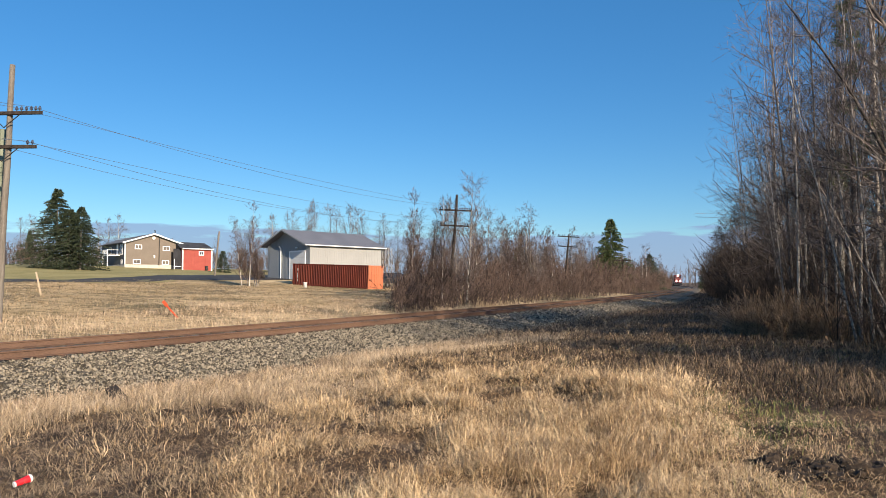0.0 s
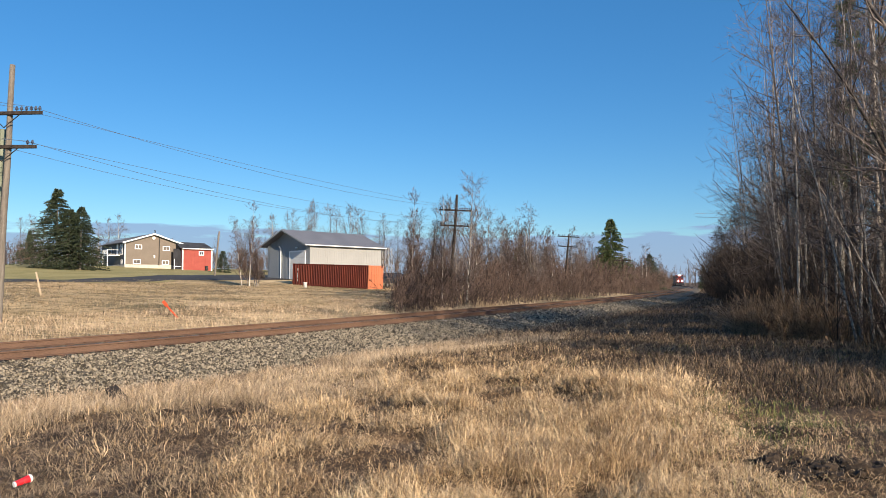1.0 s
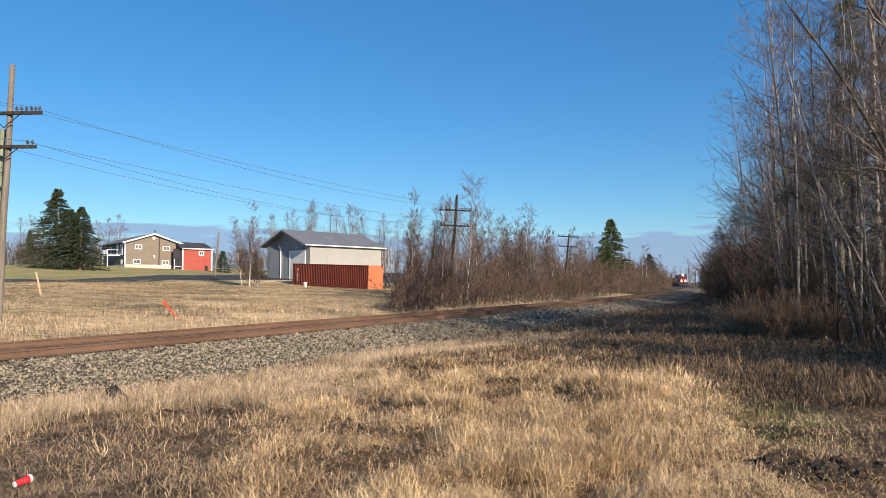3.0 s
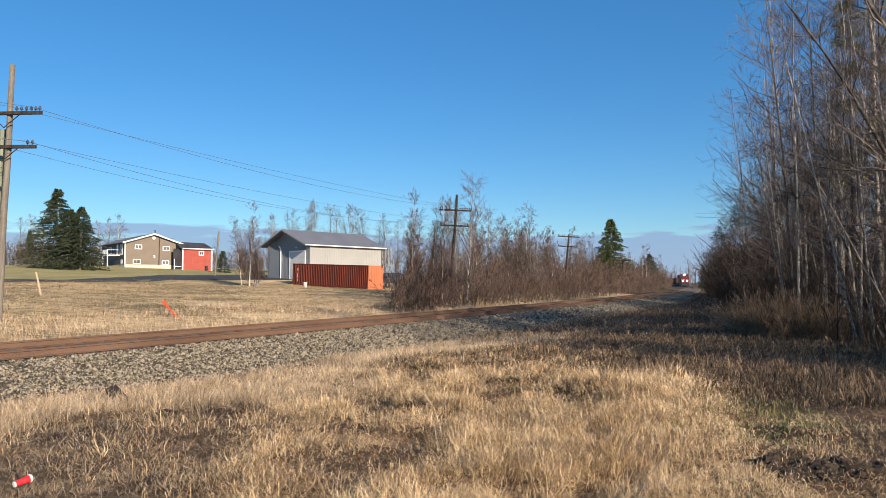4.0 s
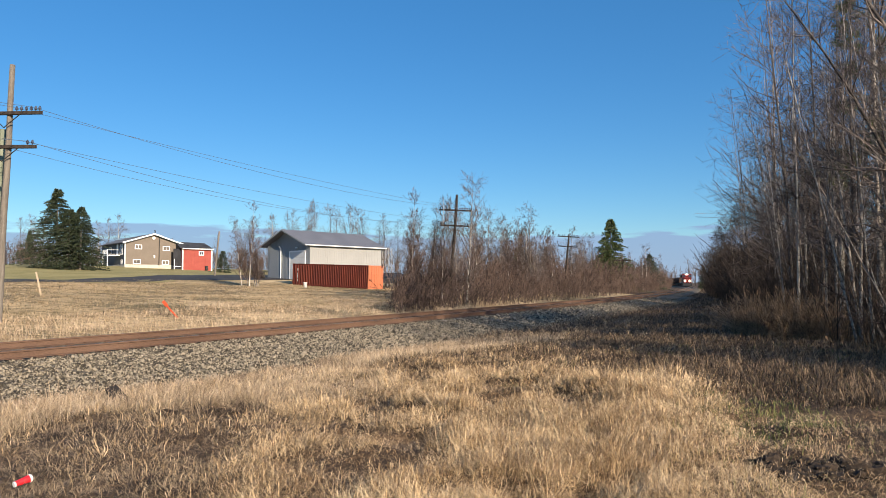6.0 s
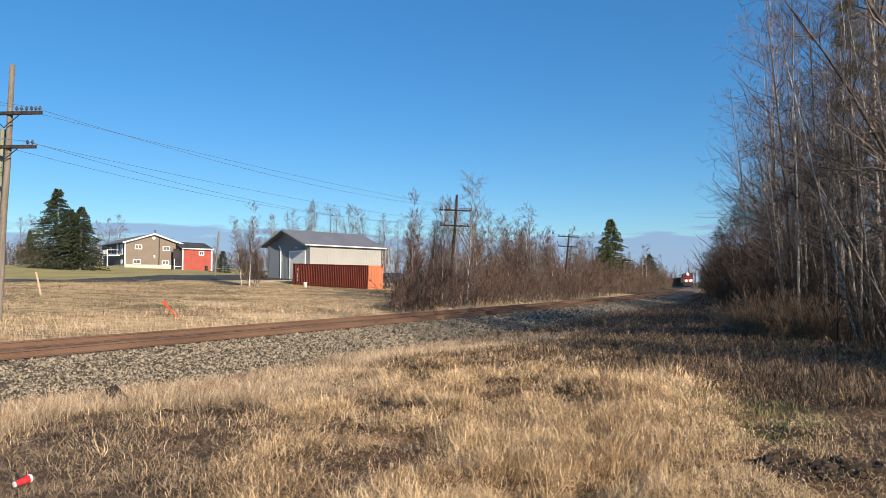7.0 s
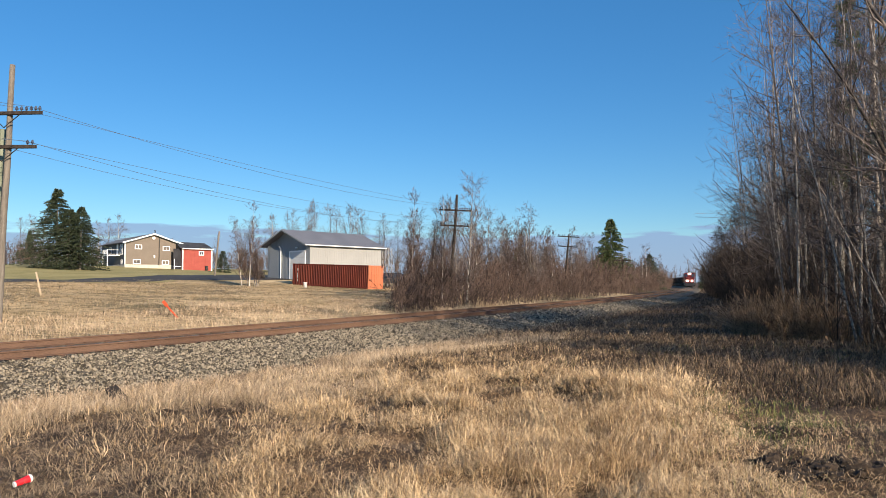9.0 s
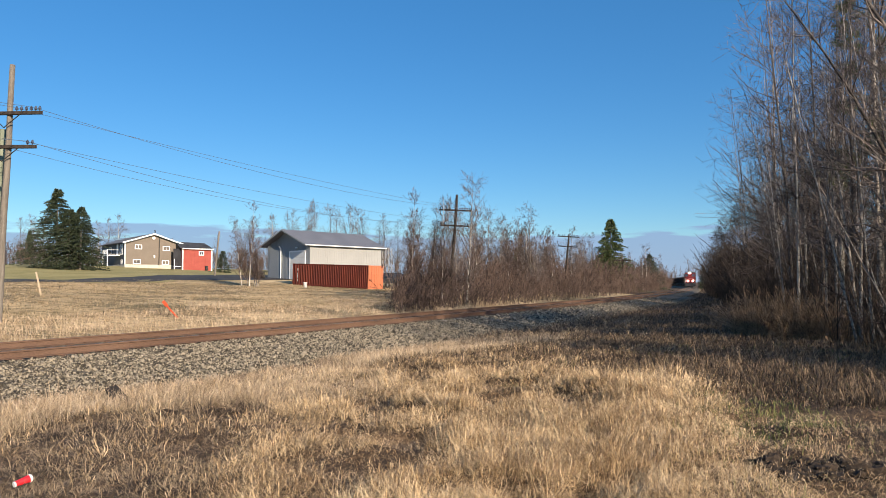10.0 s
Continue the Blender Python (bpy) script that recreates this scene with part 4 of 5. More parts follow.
def pine(m, height, seed):
    """An open, ragged pine: crooked boughs with separate tufts of needles at their ends."""
    r = np.random.RandomState(seed)
    t = thing("pine", m, "ragged dark pine standing in a bare wood", "tree")
    zs = np.linspace(-0.3, height, 9)
    P = np.stack([0.1 * np.sin(zs * 0.5), 0.1 * np.cos(zs * 0.4), zs], 1)[None]
    R = np.maximum(0.16 * (1 - zs / height * 0.9), 0.03)[None]
    part("trunk", big_mesh("pine_trunk", *tubes((P, R), 7), BARK, True), None, t)
    B1 = offshoots(r, P, R, 44, 3.2, 1.25, 0.05, 5, 0.4, 0.3, 0.012)
    B2 = offshoots(r, *B1, 5, 1.0, 0.7, 0.08, 3, 0.6, 0.35, 0.008)
    part("branchwork", big_mesh("pine_branches", *merged([tubes(B1, 4), tubes(B2, 3)]), BARK), None, t)
    ends = B2[0][:, 1:].reshape(-1, 3)
    c = np.repeat(ends, 70, 0)
    d = r.normal(0, 1, c.shape) + np.array([0, 0, 0.35])
    d /= np.linalg.norm(d, axis=1, keepdims=True)
    q = np.cross(d, r.normal(0, 1, c.shape))
    q /= np.linalg.norm(q, axis=1, keepdims=True)
    c = c + d * r.uniform(0, 0.12, (len(c), 1))
    L = r.uniform(0.10, 0.2, (len(c), 1))
    V = np.stack([c - q * 0.008, c + q * 0.008, c + d * L], 1).reshape(-1, 3)
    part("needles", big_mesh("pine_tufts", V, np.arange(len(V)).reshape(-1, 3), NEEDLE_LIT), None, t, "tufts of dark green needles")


pine(on_ground(13.7, 21.8), 12.5, 5)


# trees on the far side of the track
def before_container(x, y, reach):
    """The open strip on the sunny side of the container's end."""
    t = (x + 7) * 0.56 - (y - 77) * 0.83
    return (t > 0) & (t < reach) & (np.abs((x + 7) * 0.83 + (y - 77) * 0.56) < 3.4)


def plant_left():
    for i in range(125):
        y = 50 + 75 * rng.uniform()
        x = np.interp(y, TY, TX) - 8 - 16 * rng.uniform()
        if x < -0.055 * y or before_container(x, y, 26) or 0.212 < x / y < 0.27 or 0.165 < x / y < 0.19 and y < 88:
            continue
        low = rng.uniform() < 0.7
        bare_tree(BIRCH[rng.randint(3)] if low else FAR[rng.randint(3)], on_ground(x, y, rng.uniform(0, 360), 0.1, (rng.normal(0, 3), rng.normal(0, 3))), rng.uniform(0.55, 0.97) if low else rng.uniform(0.45, 0.8), "slim leafless birch with reddish twigs above scrub", "birches across the track")
    for i in range(32):
        y = rng.uniform(110, 260)
        x = np.interp(y, TY, TX) - 7 - rng.uniform(0, 25)
        bare_tree(FAR[rng.randint(3)], on_ground(x, y, rng.uniform(0, 360), 0.1), rng.uniform(0.5, 0.8), "leafless tree across the track", "far trees across the track")


plant_left()
bare_tree(BIRCH[0], on_ground(-21.0, 75.5, 40, 0.1), 1.0, "lone leafless birch beside the driveway", "birches by the driveway")
bare_tree(BIRCH[1], on_ground(-20.3, 75.9, 160, 0.1, (4, 8)), 0.8, "leaning leafless birch beside the driveway", "birches by the driveway")

bare_tree(BIRCH[2], on_ground(-21.7, 75.2, 10, 0.1, (-3, -5)), 0.85, "leafless birch in a clump beside the driveway", "birches by the driveway")
for x, y, turn, size in ((-20.7, 76.3, 80, 0.72), (-21.3, 76.0, 200, 0.66), (-20.0, 75.4, 310, 0.55)):
    bare_tree(BIRCH[1], on_ground(x, y, turn, 0.1, (3, 4)), size, "small leafless birch in a clump beside the driveway", "birches by the driveway")

# trees behind the buildings
for x, y, s in ((-36, 146, 0.95), (-32, 143, 1.0), (-28.5, 146, 1.1), (-23, 143, 1.15), (-17.5, 144, 1.1), (-13.5, 146, 0.95), (-7, 145, 0.85), (-2.5, 143, 0.8), (-34, 140, 0.9), (-30, 138, 1.0), (-27, 142, 1.15), (-25, 135, 1.15), (-21, 138, 1.1), (-19, 141, 1.15), (-15.5, 136, 1.05), (-12, 140, 1.0), (-9, 136, 0.9), (-5, 140, 0.85), (-44, 150, 0.8),
                (-77, 165, 1.0), (-81, 168, 0.95), (-84, 170, 0.9), (-88, 166, 0.9), (-100, 168, 1.0), (-97, 165, 0.85), (-104, 171, 1.0), (-92, 160, 0.8), (-48, 165, 0.75), (-57, 175, 0.7)):
    bare_tree(FAR[rng.randint(3)], on_ground(x, y, rng.uniform(0, 360), 0.1), s, "leafless tree behind the buildings", "trees behind the buildings")


def far_woods():
    """One joined belt of leafless woods on the horizon."""
    low = [bare_tree_meshes("horizon%d" % i, 90 + i, 11.0, 0.2, 11, 3.8, 3, 0, BARK, TWIG, 0.03, 0.2, 0.12, 0.045) for i in range(3)]
    data = []
    for a, b in low:
        pc = []
        for m in (a, b):
            v = np.empty(len(m.vertices) * 3, np.float32)
            m.vertices.foreach_get("co", v)
            t = np.empty(len(m.polygons) * 3, np.int32)
            m.polygons.foreach_get("vertices", t)
            pc.append((v.reshape(-1, 3), t.reshape(-1, 3)))
        data.append(merged(pc))
    out = []
    for i in range(380):
        ang = rng.uniform(-0.7, 0.2) if i < 250 else rng.uniform(0.2, 0.42)
        d = rng.uniform(190, 400) if ang < 0.2 else rng.uniform(330, 480)
        x, y = d * math.tan(ang), d
        if abs(side(x, y)) < 9 and y < 400:
            continue
        v, t = data[rng.randint(3)]
        s, a = rng.uniform(0.6, 1.1) * (0.8 if ang < 0.2 else 1.1), rng.uniform(0, 6.28)
        w = v * s
        w = np.stack([w[:, 0] * math.cos(a) - w[:, 1] * math.sin(a) + x, w[:, 0] * math.sin(a) + w[:, 1] * math.cos(a) + y, w[:, 2] + float(ground_z(x, y))], 1)
        out.append((w, t))
    v, t = merged(out)
    tagged(new("far_woods", big_mesh("far_woods", v, t, TWIG)), "hazy belt of leafless woods along the horizon", "woods", kind="stuff")


far_woods()


# thickets of bare shrubs along the line
def thicket(name, xs, ys, heights, seed, twig, label, per=5, least=0.006):
    r = np.random.RandomState(seed)
    k = len(xs)
    z = ground_z(xs, ys)
    d = np.clip(r.normal(0, 0.2, (k, 2)), -0.38, 0.38)
    P = []
    for f in (0, 0.35, 0.7, 1.0):
        P.append(np.stack([xs + d[:, 0] * heights * f * (0.6 + f), ys + d[:, 1] * heights * f * (0.6 + f), z - 0.1 + heights * f], 1))
    P = np.stack(P, 1) + r.normal(0, 0.04, (k, 4, 3))
    R = np.maximum(heights[:, None] * 0.0065 * np.array([1.0, 0.8, 0.6, 0.4]), least)
    B = offshoots(r, P, R, per, 1.0, 0.6, 0.12, 3, 0.7, 0.05, least)
    C = offshoots(r, *B, 3, 0.45, 0.6, 0.1, 2, 0.7, 0.1, least)
    v, t = merged([tubes((P, R), 3), tubes(B, 3), tubes(C, 3)])
    tagged(new(name, big_mesh(name, v, t, twig)), label, "shrubs", kind="stuff")


ry = 40 + 210 * rng.uniform(0, 1, 4600) ** 1.7
ru = 5.2 + 12 * rng.uniform(0, 1, 4600) ** 1.3
rx = np.interp(ry, TY, TX) - ru * 1.12
keep = (ry > 40) & (rx / ry > np.interp(ry, [45, 60, 90], [-0.072, -0.052, -0.038]) + 0.01 * np.sin(ry)) & ~before_container(rx, ry, 11)
rx, ry, ru = rx[keep], ry[keep], ru[keep]
hgt = (3.0 + 1.0 * wave(rx, ry, 3.1)) * rng.uniform(0.5, 1.15, len(rx)) * np.interp(ru, [5, 8, 16], [0.75, 1.0, 1.2]) * np.interp(ry, [60, 110, 200], [1.0, 1.45, 1.5])
thicket("scrub", rx, ry, hgt, 31, TWIG_RED, "dense leafless brown scrub along the railway", 6, 0.011)
ry = 11 + 119 * rng.uniform(0, 1, 3800) ** 1.25
rx = wood_edge(ry) + rng.uniform(-0.7, 6.0, 3800)
hgt = (1.7 + 0.6 * wave(rx, ry, 2.3)) * rng.uniform(0.5, 1.3, len(rx)) * np.interp(ry, [15, 22, 38, 60], [1.0, 1.3, 1.9, 2.3])
thicket("undergrowth", rx, ry, hgt, 32, TWIG_DARK, "dense leafless undergrowth at the edge of a wood", 6, 0.006)

sx, sy = rng.uniform(9.1, 11.2, 200), rng.uniform(19.0, 22.5, 200)
thicket("dry_brush", sx, sy, rng.uniform(0.35, 0.9, 200), 34, STALK, "low rusty-brown dry brush before a wood", 7, 0.004)
fx = rng.uniform(-135, 0, 1000)
fy = 150 + rng.uniform(0, 45, 1000) + 0.1 * np.abs(fx)
fx[:350], fy[:350] = rng.uniform(-122, -84, 350), rng.uniform(138, 150, 350)
thicket("far_scrub", fx, fy, rng.uniform(2.0, 5.5, 1000), 33, TWIG_RED, "brown leafless scrub behind the buildings", 5, 0.028)


def spruce(m, height, width, seed, material, label):
    r = np.random.RandomState(seed)
    t = thing("spruce", m, label, "tree", "spruces")
    part("trunk", Shape().tube([(0, 0, -0.3), (0, 0, height * 0.5), (0, 0, height)], [height * 0.018, height * 0.011, 0.02], 8), BARK, t)
    # tiers of drooping boughs, each with sprays of needles
    boughs = []
    z = 0.15
    while z < height - 0.15:
        f = z / height
        reach = width / 2 * (1 - f) ** 0.85 * r.uniform(0.72, 1.08) + 0.04
        n = int(7 + 10 * (1 - f))
        for a in r.uniform(0, 6.283, n):
            L = reach * r.uniform(0.7, 1.12)
            q = np.linspace(0, 1, 4)
            boughs.append(np.stack([np.cos(a) * L * q, np.sin(a) * L * q, z + L * (0.22 * q - 0.42 * q ** 2 + 0.12 * q ** 3)], 1))
        z += 0.26 + 0.16 * (1 - f)
    B = np.stack(boughs)
    RB = np.full((len(B), 4), 0.02) * np.array([1.4, 1.0, 0.7, 0.4])
    tagged(part("branchwork", big_mesh("branchwork", *tubes((B, RB), 3), BARK), None, t), kind="stuff")
    per = 70
    own = np.repeat(np.arange(len(B)), per)
    f = r.uniform(0.12, 1.0, len(own)) * 3
    i = np.minimum(f.astype(int), 2)
    w = (f - i)[:, None]
    c = B[own, i] * (1 - w) + B[own, i + 1] * w
    d = B[own, 3] - B[own, 0]
    ln = np.linalg.norm(d, axis=1, keepdims=True)
    d = d / (ln + 1e-9) + r.normal(0, 0.55, (len(own), 3))
    d[:, 2] -= 0.25
    d /= np.linalg.norm(d, axis=1, keepdims=True)
    s = np.cross(d, r.normal(0, 1, (len(own), 3)))
    s /= np.linalg.norm(s, axis=1, keepdims=True)
    L = r.uniform(0.16, 0.46, (len(own), 1)) * (0.7 + 0.3 * height / 10)
    V = np.stack([c - s * L * 0.14, c + s * L * 0.14, c + d * L], 1).reshape(-1, 3)
    part("needles", big_mesh("needles", V, np.arange(len(V)).reshape(-1, 3), material), None, t, "dense dark green needles")
    return t


spruce(on_ground(-58.4, 105.0), 12.3, 14.5, 1, NEEDLE, "large dark green spruce standing on a lawn")
spruce(on_ground(-56.0, 104.0), 9.2, 13.0, 2, NEEDLE, "large dark green spruce standing on a lawn")
spruce(on_ground(-54.0, 103.5), 9.5, 10.0, 3, NEEDLE, "dark green spruce at the edge of a group on a lawn")
spruce(on_ground(-90.5, 152.0), 8.0, 3.0, 4, NEEDLE, "narrow dark spruce before bare trees")
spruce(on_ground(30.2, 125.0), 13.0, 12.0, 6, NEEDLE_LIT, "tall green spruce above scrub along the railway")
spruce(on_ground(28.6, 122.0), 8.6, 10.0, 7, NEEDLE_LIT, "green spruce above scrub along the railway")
spruce(on_ground(47.5, 160.0), 8.2, 9.5, 8, NEEDLE, "dark spruce above scrub along the railway")
spruce(on_ground(9.0, 82.0), 5.6, 4.2, 9, NEEDLE, "small dark spruce among birches")
spruce(on_ground(76.0, 203.0), 6.5, 5.0, 10, NEEDLE, "dark spruce beside the track")
spruce(on_ground(-38.0, 120.0), 4.0, 3.6, 12, NEEDLE, "small dark spruce beside the yard")


# grass: tufts of single bent blades, thickest before the camera
def blades(x, y, z, h, w, a, lean, segs, seed, loft):
    """Bent blades: base place, height, half width, the way and how far each leans."""
    r = np.random.RandomState(seed)
    n = len(x)
    c = a + r.normal(1.57, 0.5, n)
    sx, sy = np.cos(c) * w, np.sin(c) * w
    V = np.empty((n, 2 * segs + 1, 3))
    turn = r.normal(0, 1.8 / segs, n)
    px, py, pz = x.copy(), y.copy(), z - 0.02 + loft
    ang = np.abs(r.normal(0.35 * lean, 0.4, n))
    curl = lean * r.uniform(0.1, 1.5, n)
    for k in range(segs):
        ww = 1.0 - 0.55 * (k / segs) ** 1.5
        V[:, 2 * k] = np.stack([px - sx * ww, py - sy * ww, pz], 1)
        V[:, 2 * k + 1] = np.stack([px + sx * ww, py + sy * ww, pz], 1)
        px = px + h / segs * np.sin(ang) * np.cos(a + turn * k)
        py = py + h / segs * np.sin(ang) * np.sin(a + turn * k)
        pz = np.maximum(pz + h / segs * np.cos(ang), z + 0.016)
        ang = np.minimum(ang + curl / segs, 2.5)
    V[:, 2 * segs] = np.stack([px, py, pz], 1)
    tri = []
    for k in range(segs - 1):
        tri += [(2 * k, 2 * k + 1, 2 * k + 3), (2 * k, 2 * k + 3, 2 * k + 2)]
    tri = np.array(tri + [(2 * segs - 2, 2 * segs - 1, 2 * segs)])
    return V.reshape(-1, 3), (tri[None] + (np.arange(n) * (2 * segs + 1))[:, None, None]).reshape(-1, 3)


def meadow(name, tufts, per, d0, d1, power, keep, height, width, radius, lean, material, label, seed, segs=2, loft=0.0):
    """Tufts strewn from d0 to d1 metres ahead; blades fan out of each; loft is how high a tangled mat of them lies."""
    r = np.random.RandomState(seed)
    d = d0 + (d1 - d0) * r.uniform(0, 1, tufts) ** power
    x = d * r.uniform(-0.70, 0.70, tufts)
    k = keep(x, d, r)
    x, d = x[k], d[k]
    m = len(x)
    own = np.repeat(np.arange(m), per)
    n = len(own)
    th = height(x, d) * r.lognormal(0, 0.25, m)
    way = r.uniform(0, 6.283, m)
    tl = np.abs(r.normal(lean, 0.45, m))
    ox, oy = r.normal(0, 1, n), r.normal(0, 1, n)
    rad = radius * (1 + 0.04 * d[own])
    bx, by = x[own] + ox * rad, d[own] + oy * rad
    a = np.where(r.uniform(0, 1, n) < 0.4, way[own] + r.normal(0, 0.7, n), np.arctan2(oy, ox) + r.normal(0, 0.4, n))
    h = th[own] * r.uniform(0.5, 1.1, n)
    ln = np.clip(tl[own] + r.normal(0, 0.55, n), 0.02, 3.2)
    v, t = blades(bx, by, ground_z(bx, by), h, width(by) * r.uniform(0.6, 1.4, n), a, ln, segs, seed + 1, loft * r.uniform(0, 1, n) * (0.35 + 0.65 * tussock(bx, by)))
    tagged(new(name, big_mesh(name, v, t, material)), label, "grass", kind="stuff")


def patch(x, y):
    return np.clip(0.5 + 0.75 * wave(x * 0.9, y * 0.75, 1.1) + 0.45 * wave(x, y, 0.37), 0, 1)


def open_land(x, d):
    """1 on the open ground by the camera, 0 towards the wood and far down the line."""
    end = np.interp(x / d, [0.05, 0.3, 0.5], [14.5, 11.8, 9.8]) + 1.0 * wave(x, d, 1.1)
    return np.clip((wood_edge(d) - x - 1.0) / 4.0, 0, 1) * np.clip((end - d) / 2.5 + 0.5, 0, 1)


def near_ok(x, d, r):
    u = side(x, d)
    full = np.clip(tussock(x, d) * 2.8 - 0.85, 0, 1) * (0.03 + 0.97 * gold(x, d)) * (0.06 + 0.94 * open_land(x, d)) * np.interp(x / d, [0.28, 0.42], [1.0, 0.55])
    return (u < -5.4 - 0.5 * wave(x, d, 0.8) - r.exponential(0.3, len(x))) & (r.uniform(0, 1, len(x)) < full) & bare_of(x, d)


def bare_of(x, d):
    """Ground kept clear of tall grass: the shade-dark clods, the rotten board and the cup."""
    gap = np.hypot((x - 3.3) / 1.6, d - 5.85) > 0.25
    return gap & (np.hypot(x + 5.3, d - 11.3) > 0.55) & (np.hypot(x + 3.5, d - 5.6) > 0.35)


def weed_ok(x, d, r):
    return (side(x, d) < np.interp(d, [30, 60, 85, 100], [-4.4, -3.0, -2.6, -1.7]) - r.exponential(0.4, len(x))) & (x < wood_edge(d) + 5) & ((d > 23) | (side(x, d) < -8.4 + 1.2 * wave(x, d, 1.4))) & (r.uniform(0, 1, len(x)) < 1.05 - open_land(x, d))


def tall(x, d):
    return (0.17 + 0.14 * tussock(x, d) * (0.4 + 0.6 * patch(x, d))) * np.interp(x / d, [0.28, 0.42], [1.0, 0.6])


meadow("dry_grass", 9500, 42, 3.2, 9.5, 1.0, near_ok, lambda x, d: 0.62 * tall(x, d), lambda d: 0.001 + 0.00013 * d, 0.11, 2.9, STRAW, "tangled mat of dry yellow grass", 101, 3, 0.17)
meadow("dry_grass", 9500, 16, 3.2, 9.5, 1.0, near_ok, tall, lambda d: 0.0009 + 0.00011 * d, 0.10, 2.3, STRAW, "knee-high dry yellow grass", 103, 4)
meadow("dry_grass", 32000, 20, 9, 26, 1.15, near_ok, lambda x, d: 0.75 * tall(x, d), lambda d: 0.001 + 0.00016 * d, 0.12, 2.7, STRAW, "tangled dry yellow grass further off", 105, 3, 0.15)
meadow("pale_grass", 60000, 14, 7, 36, 1.3, lambda x, d, r: (side(x, d) < -5.0 - r.exponential(0.5, len(x))) & (side(x, d) > -8.8 + 1.8 * wave(x, d, 1.4)) & bare_of(x, d) & (r.uniform(0, 1, len(x)) < (0.1 + np.clip((25 - d) / 5, 0, 1)) * (0.3 + tussock(x, d))), lambda x, d: 0.15 + 0.12 * patch(x, d), lambda d: 0.0009 + 0.00015 * d, 0.11, 1.9, STRAW_PALE, "feathery pale dead grass along the ballast", 141, 3, 0.06)
meadow("grass_litter", 60000, 8, 3.2, 22, 1.1, lambda x, d, r: (side(x, d) < -5.6 - r.exponential(0.4, len(x))) & (x < wood_edge(d) + 1) & (r.uniform(0, 1, len(x)) < (0.4 + 0.6 * patch(x + 3, d)) * np.clip(tussock(x, d) * 2.5 - 0.3, 0.02, 1) * np.interp(x / d, [0.25, 0.42], [1.0, 0.5])), lambda x, d: 0.17 + 0 * x, lambda d: 0.0012 + 0.00016 * d, 0.13, 3.6, LITTER, "flattened brown dead grass", 111, 2)
meadow("dead_stalks", 260, 10, 6.2, 7.8, 1.0, lambda x, d, r: np.hypot((x - 0.95) / 0.5, (d - 7.0) / 0.5) < 1, lambda x, d: 0.36 + 0 * x, lambda d: 0.002 + 0 * d, 0.05, 0.7, STRAW_PALE, "pale grey dead weed stalks in dry grass", 171, 3)
meadow("dead_weeds", 64000, 10, 9, 250, 2.1, weed_ok, lambda x, d: 0.13 + 0.12 * patch(x, d), lambda d: 0.0016 + 0.00025 * d, 0.14, 2.4, WEED, "brown dead weeds beside the track, toned darker as shade", 151, 2, 0.1)
meadow("verge_grass", 36000, 12, 13, 60, 1.3, lambda x, d, r: (side(x, d) > 4.0 + r.exponential(0.3, len(x))) & (side(x, d) < 12 + 3 * wave(x, d, 2.0)), lambda x, d: 0.2 + 0.08 * patch(x, d), lambda d: 0.0012 + 0.00018 * d, 0.2, 1.5, STRAW_PALE, "pale dead grass on the far verge of the railway", 161)
def straw_patch(x, d):
    """The field's lighter straw and its browner, greener hollows."""
    return 0.6 * lattice(x, d * 0.6, 5.0, 8) + 0.4 * lattice(x, d * 0.6, 1.6, 9)


def in_field(x, d):
    return (side(x, d) > 9) & (side(x, d) < 56.5)


def field_high(x, d):
    return np.interp(side(x, d), [9, 15, 60], [0.2, 0.15, 0.13])


meadow("field_grass", 60000, 6, 13, 85, 1.15, lambda x, d, r: in_field(x, d) & (straw_patch(x, d) > 0.40 + 0.12 * r.normal(0, 1, len(x))), field_high, lambda d: 0.0016 + 0.0002 * d, 0.22, 2.1, FIELD_STRAW, "rough cropped straw-coloured field grass", 121, 2, 0.07)
meadow("field_weeds", 26000, 6, 13, 85, 1.15, lambda x, d, r: in_field(x, d) & (straw_patch(x, d) < 0.49 + 0.1 * r.normal(0, 1, len(x))), field_high, lambda d: 0.0016 + 0.0002 * d, 0.22, 2.1, WEED, "brown dead weeds in a cropped field", 123, 2, 0.06)
meadow("field_green", 4000, 6, 13, 85, 1.15, lambda x, d, r: in_field(x, d) & (straw_patch(x + 40, d) < 0.36), field_high, lambda d: 0.0016 + 0.0002 * d, 0.22, 1.4, GREEN, "short green grass in hollows of a field", 125)


def green_ok(x, d, r):
    return (side(x, d) < -6) & (((x - 3.2) ** 2 / 2.2 + (d - 8.6) ** 2 / 2.4 < 1.0) | (r.uniform(0, 1, len(x)) < 0.10) & (x > 1.0))


meadow("green_grass", 10000, 9, 3.4, 18, 1.3, green_ok, lambda x, d: 0.10 + 0 * x, lambda d: 0.0022 + 0.0003 * d, 0.07, 0.9, GREEN, "short green grass among the dry stalks", 131)

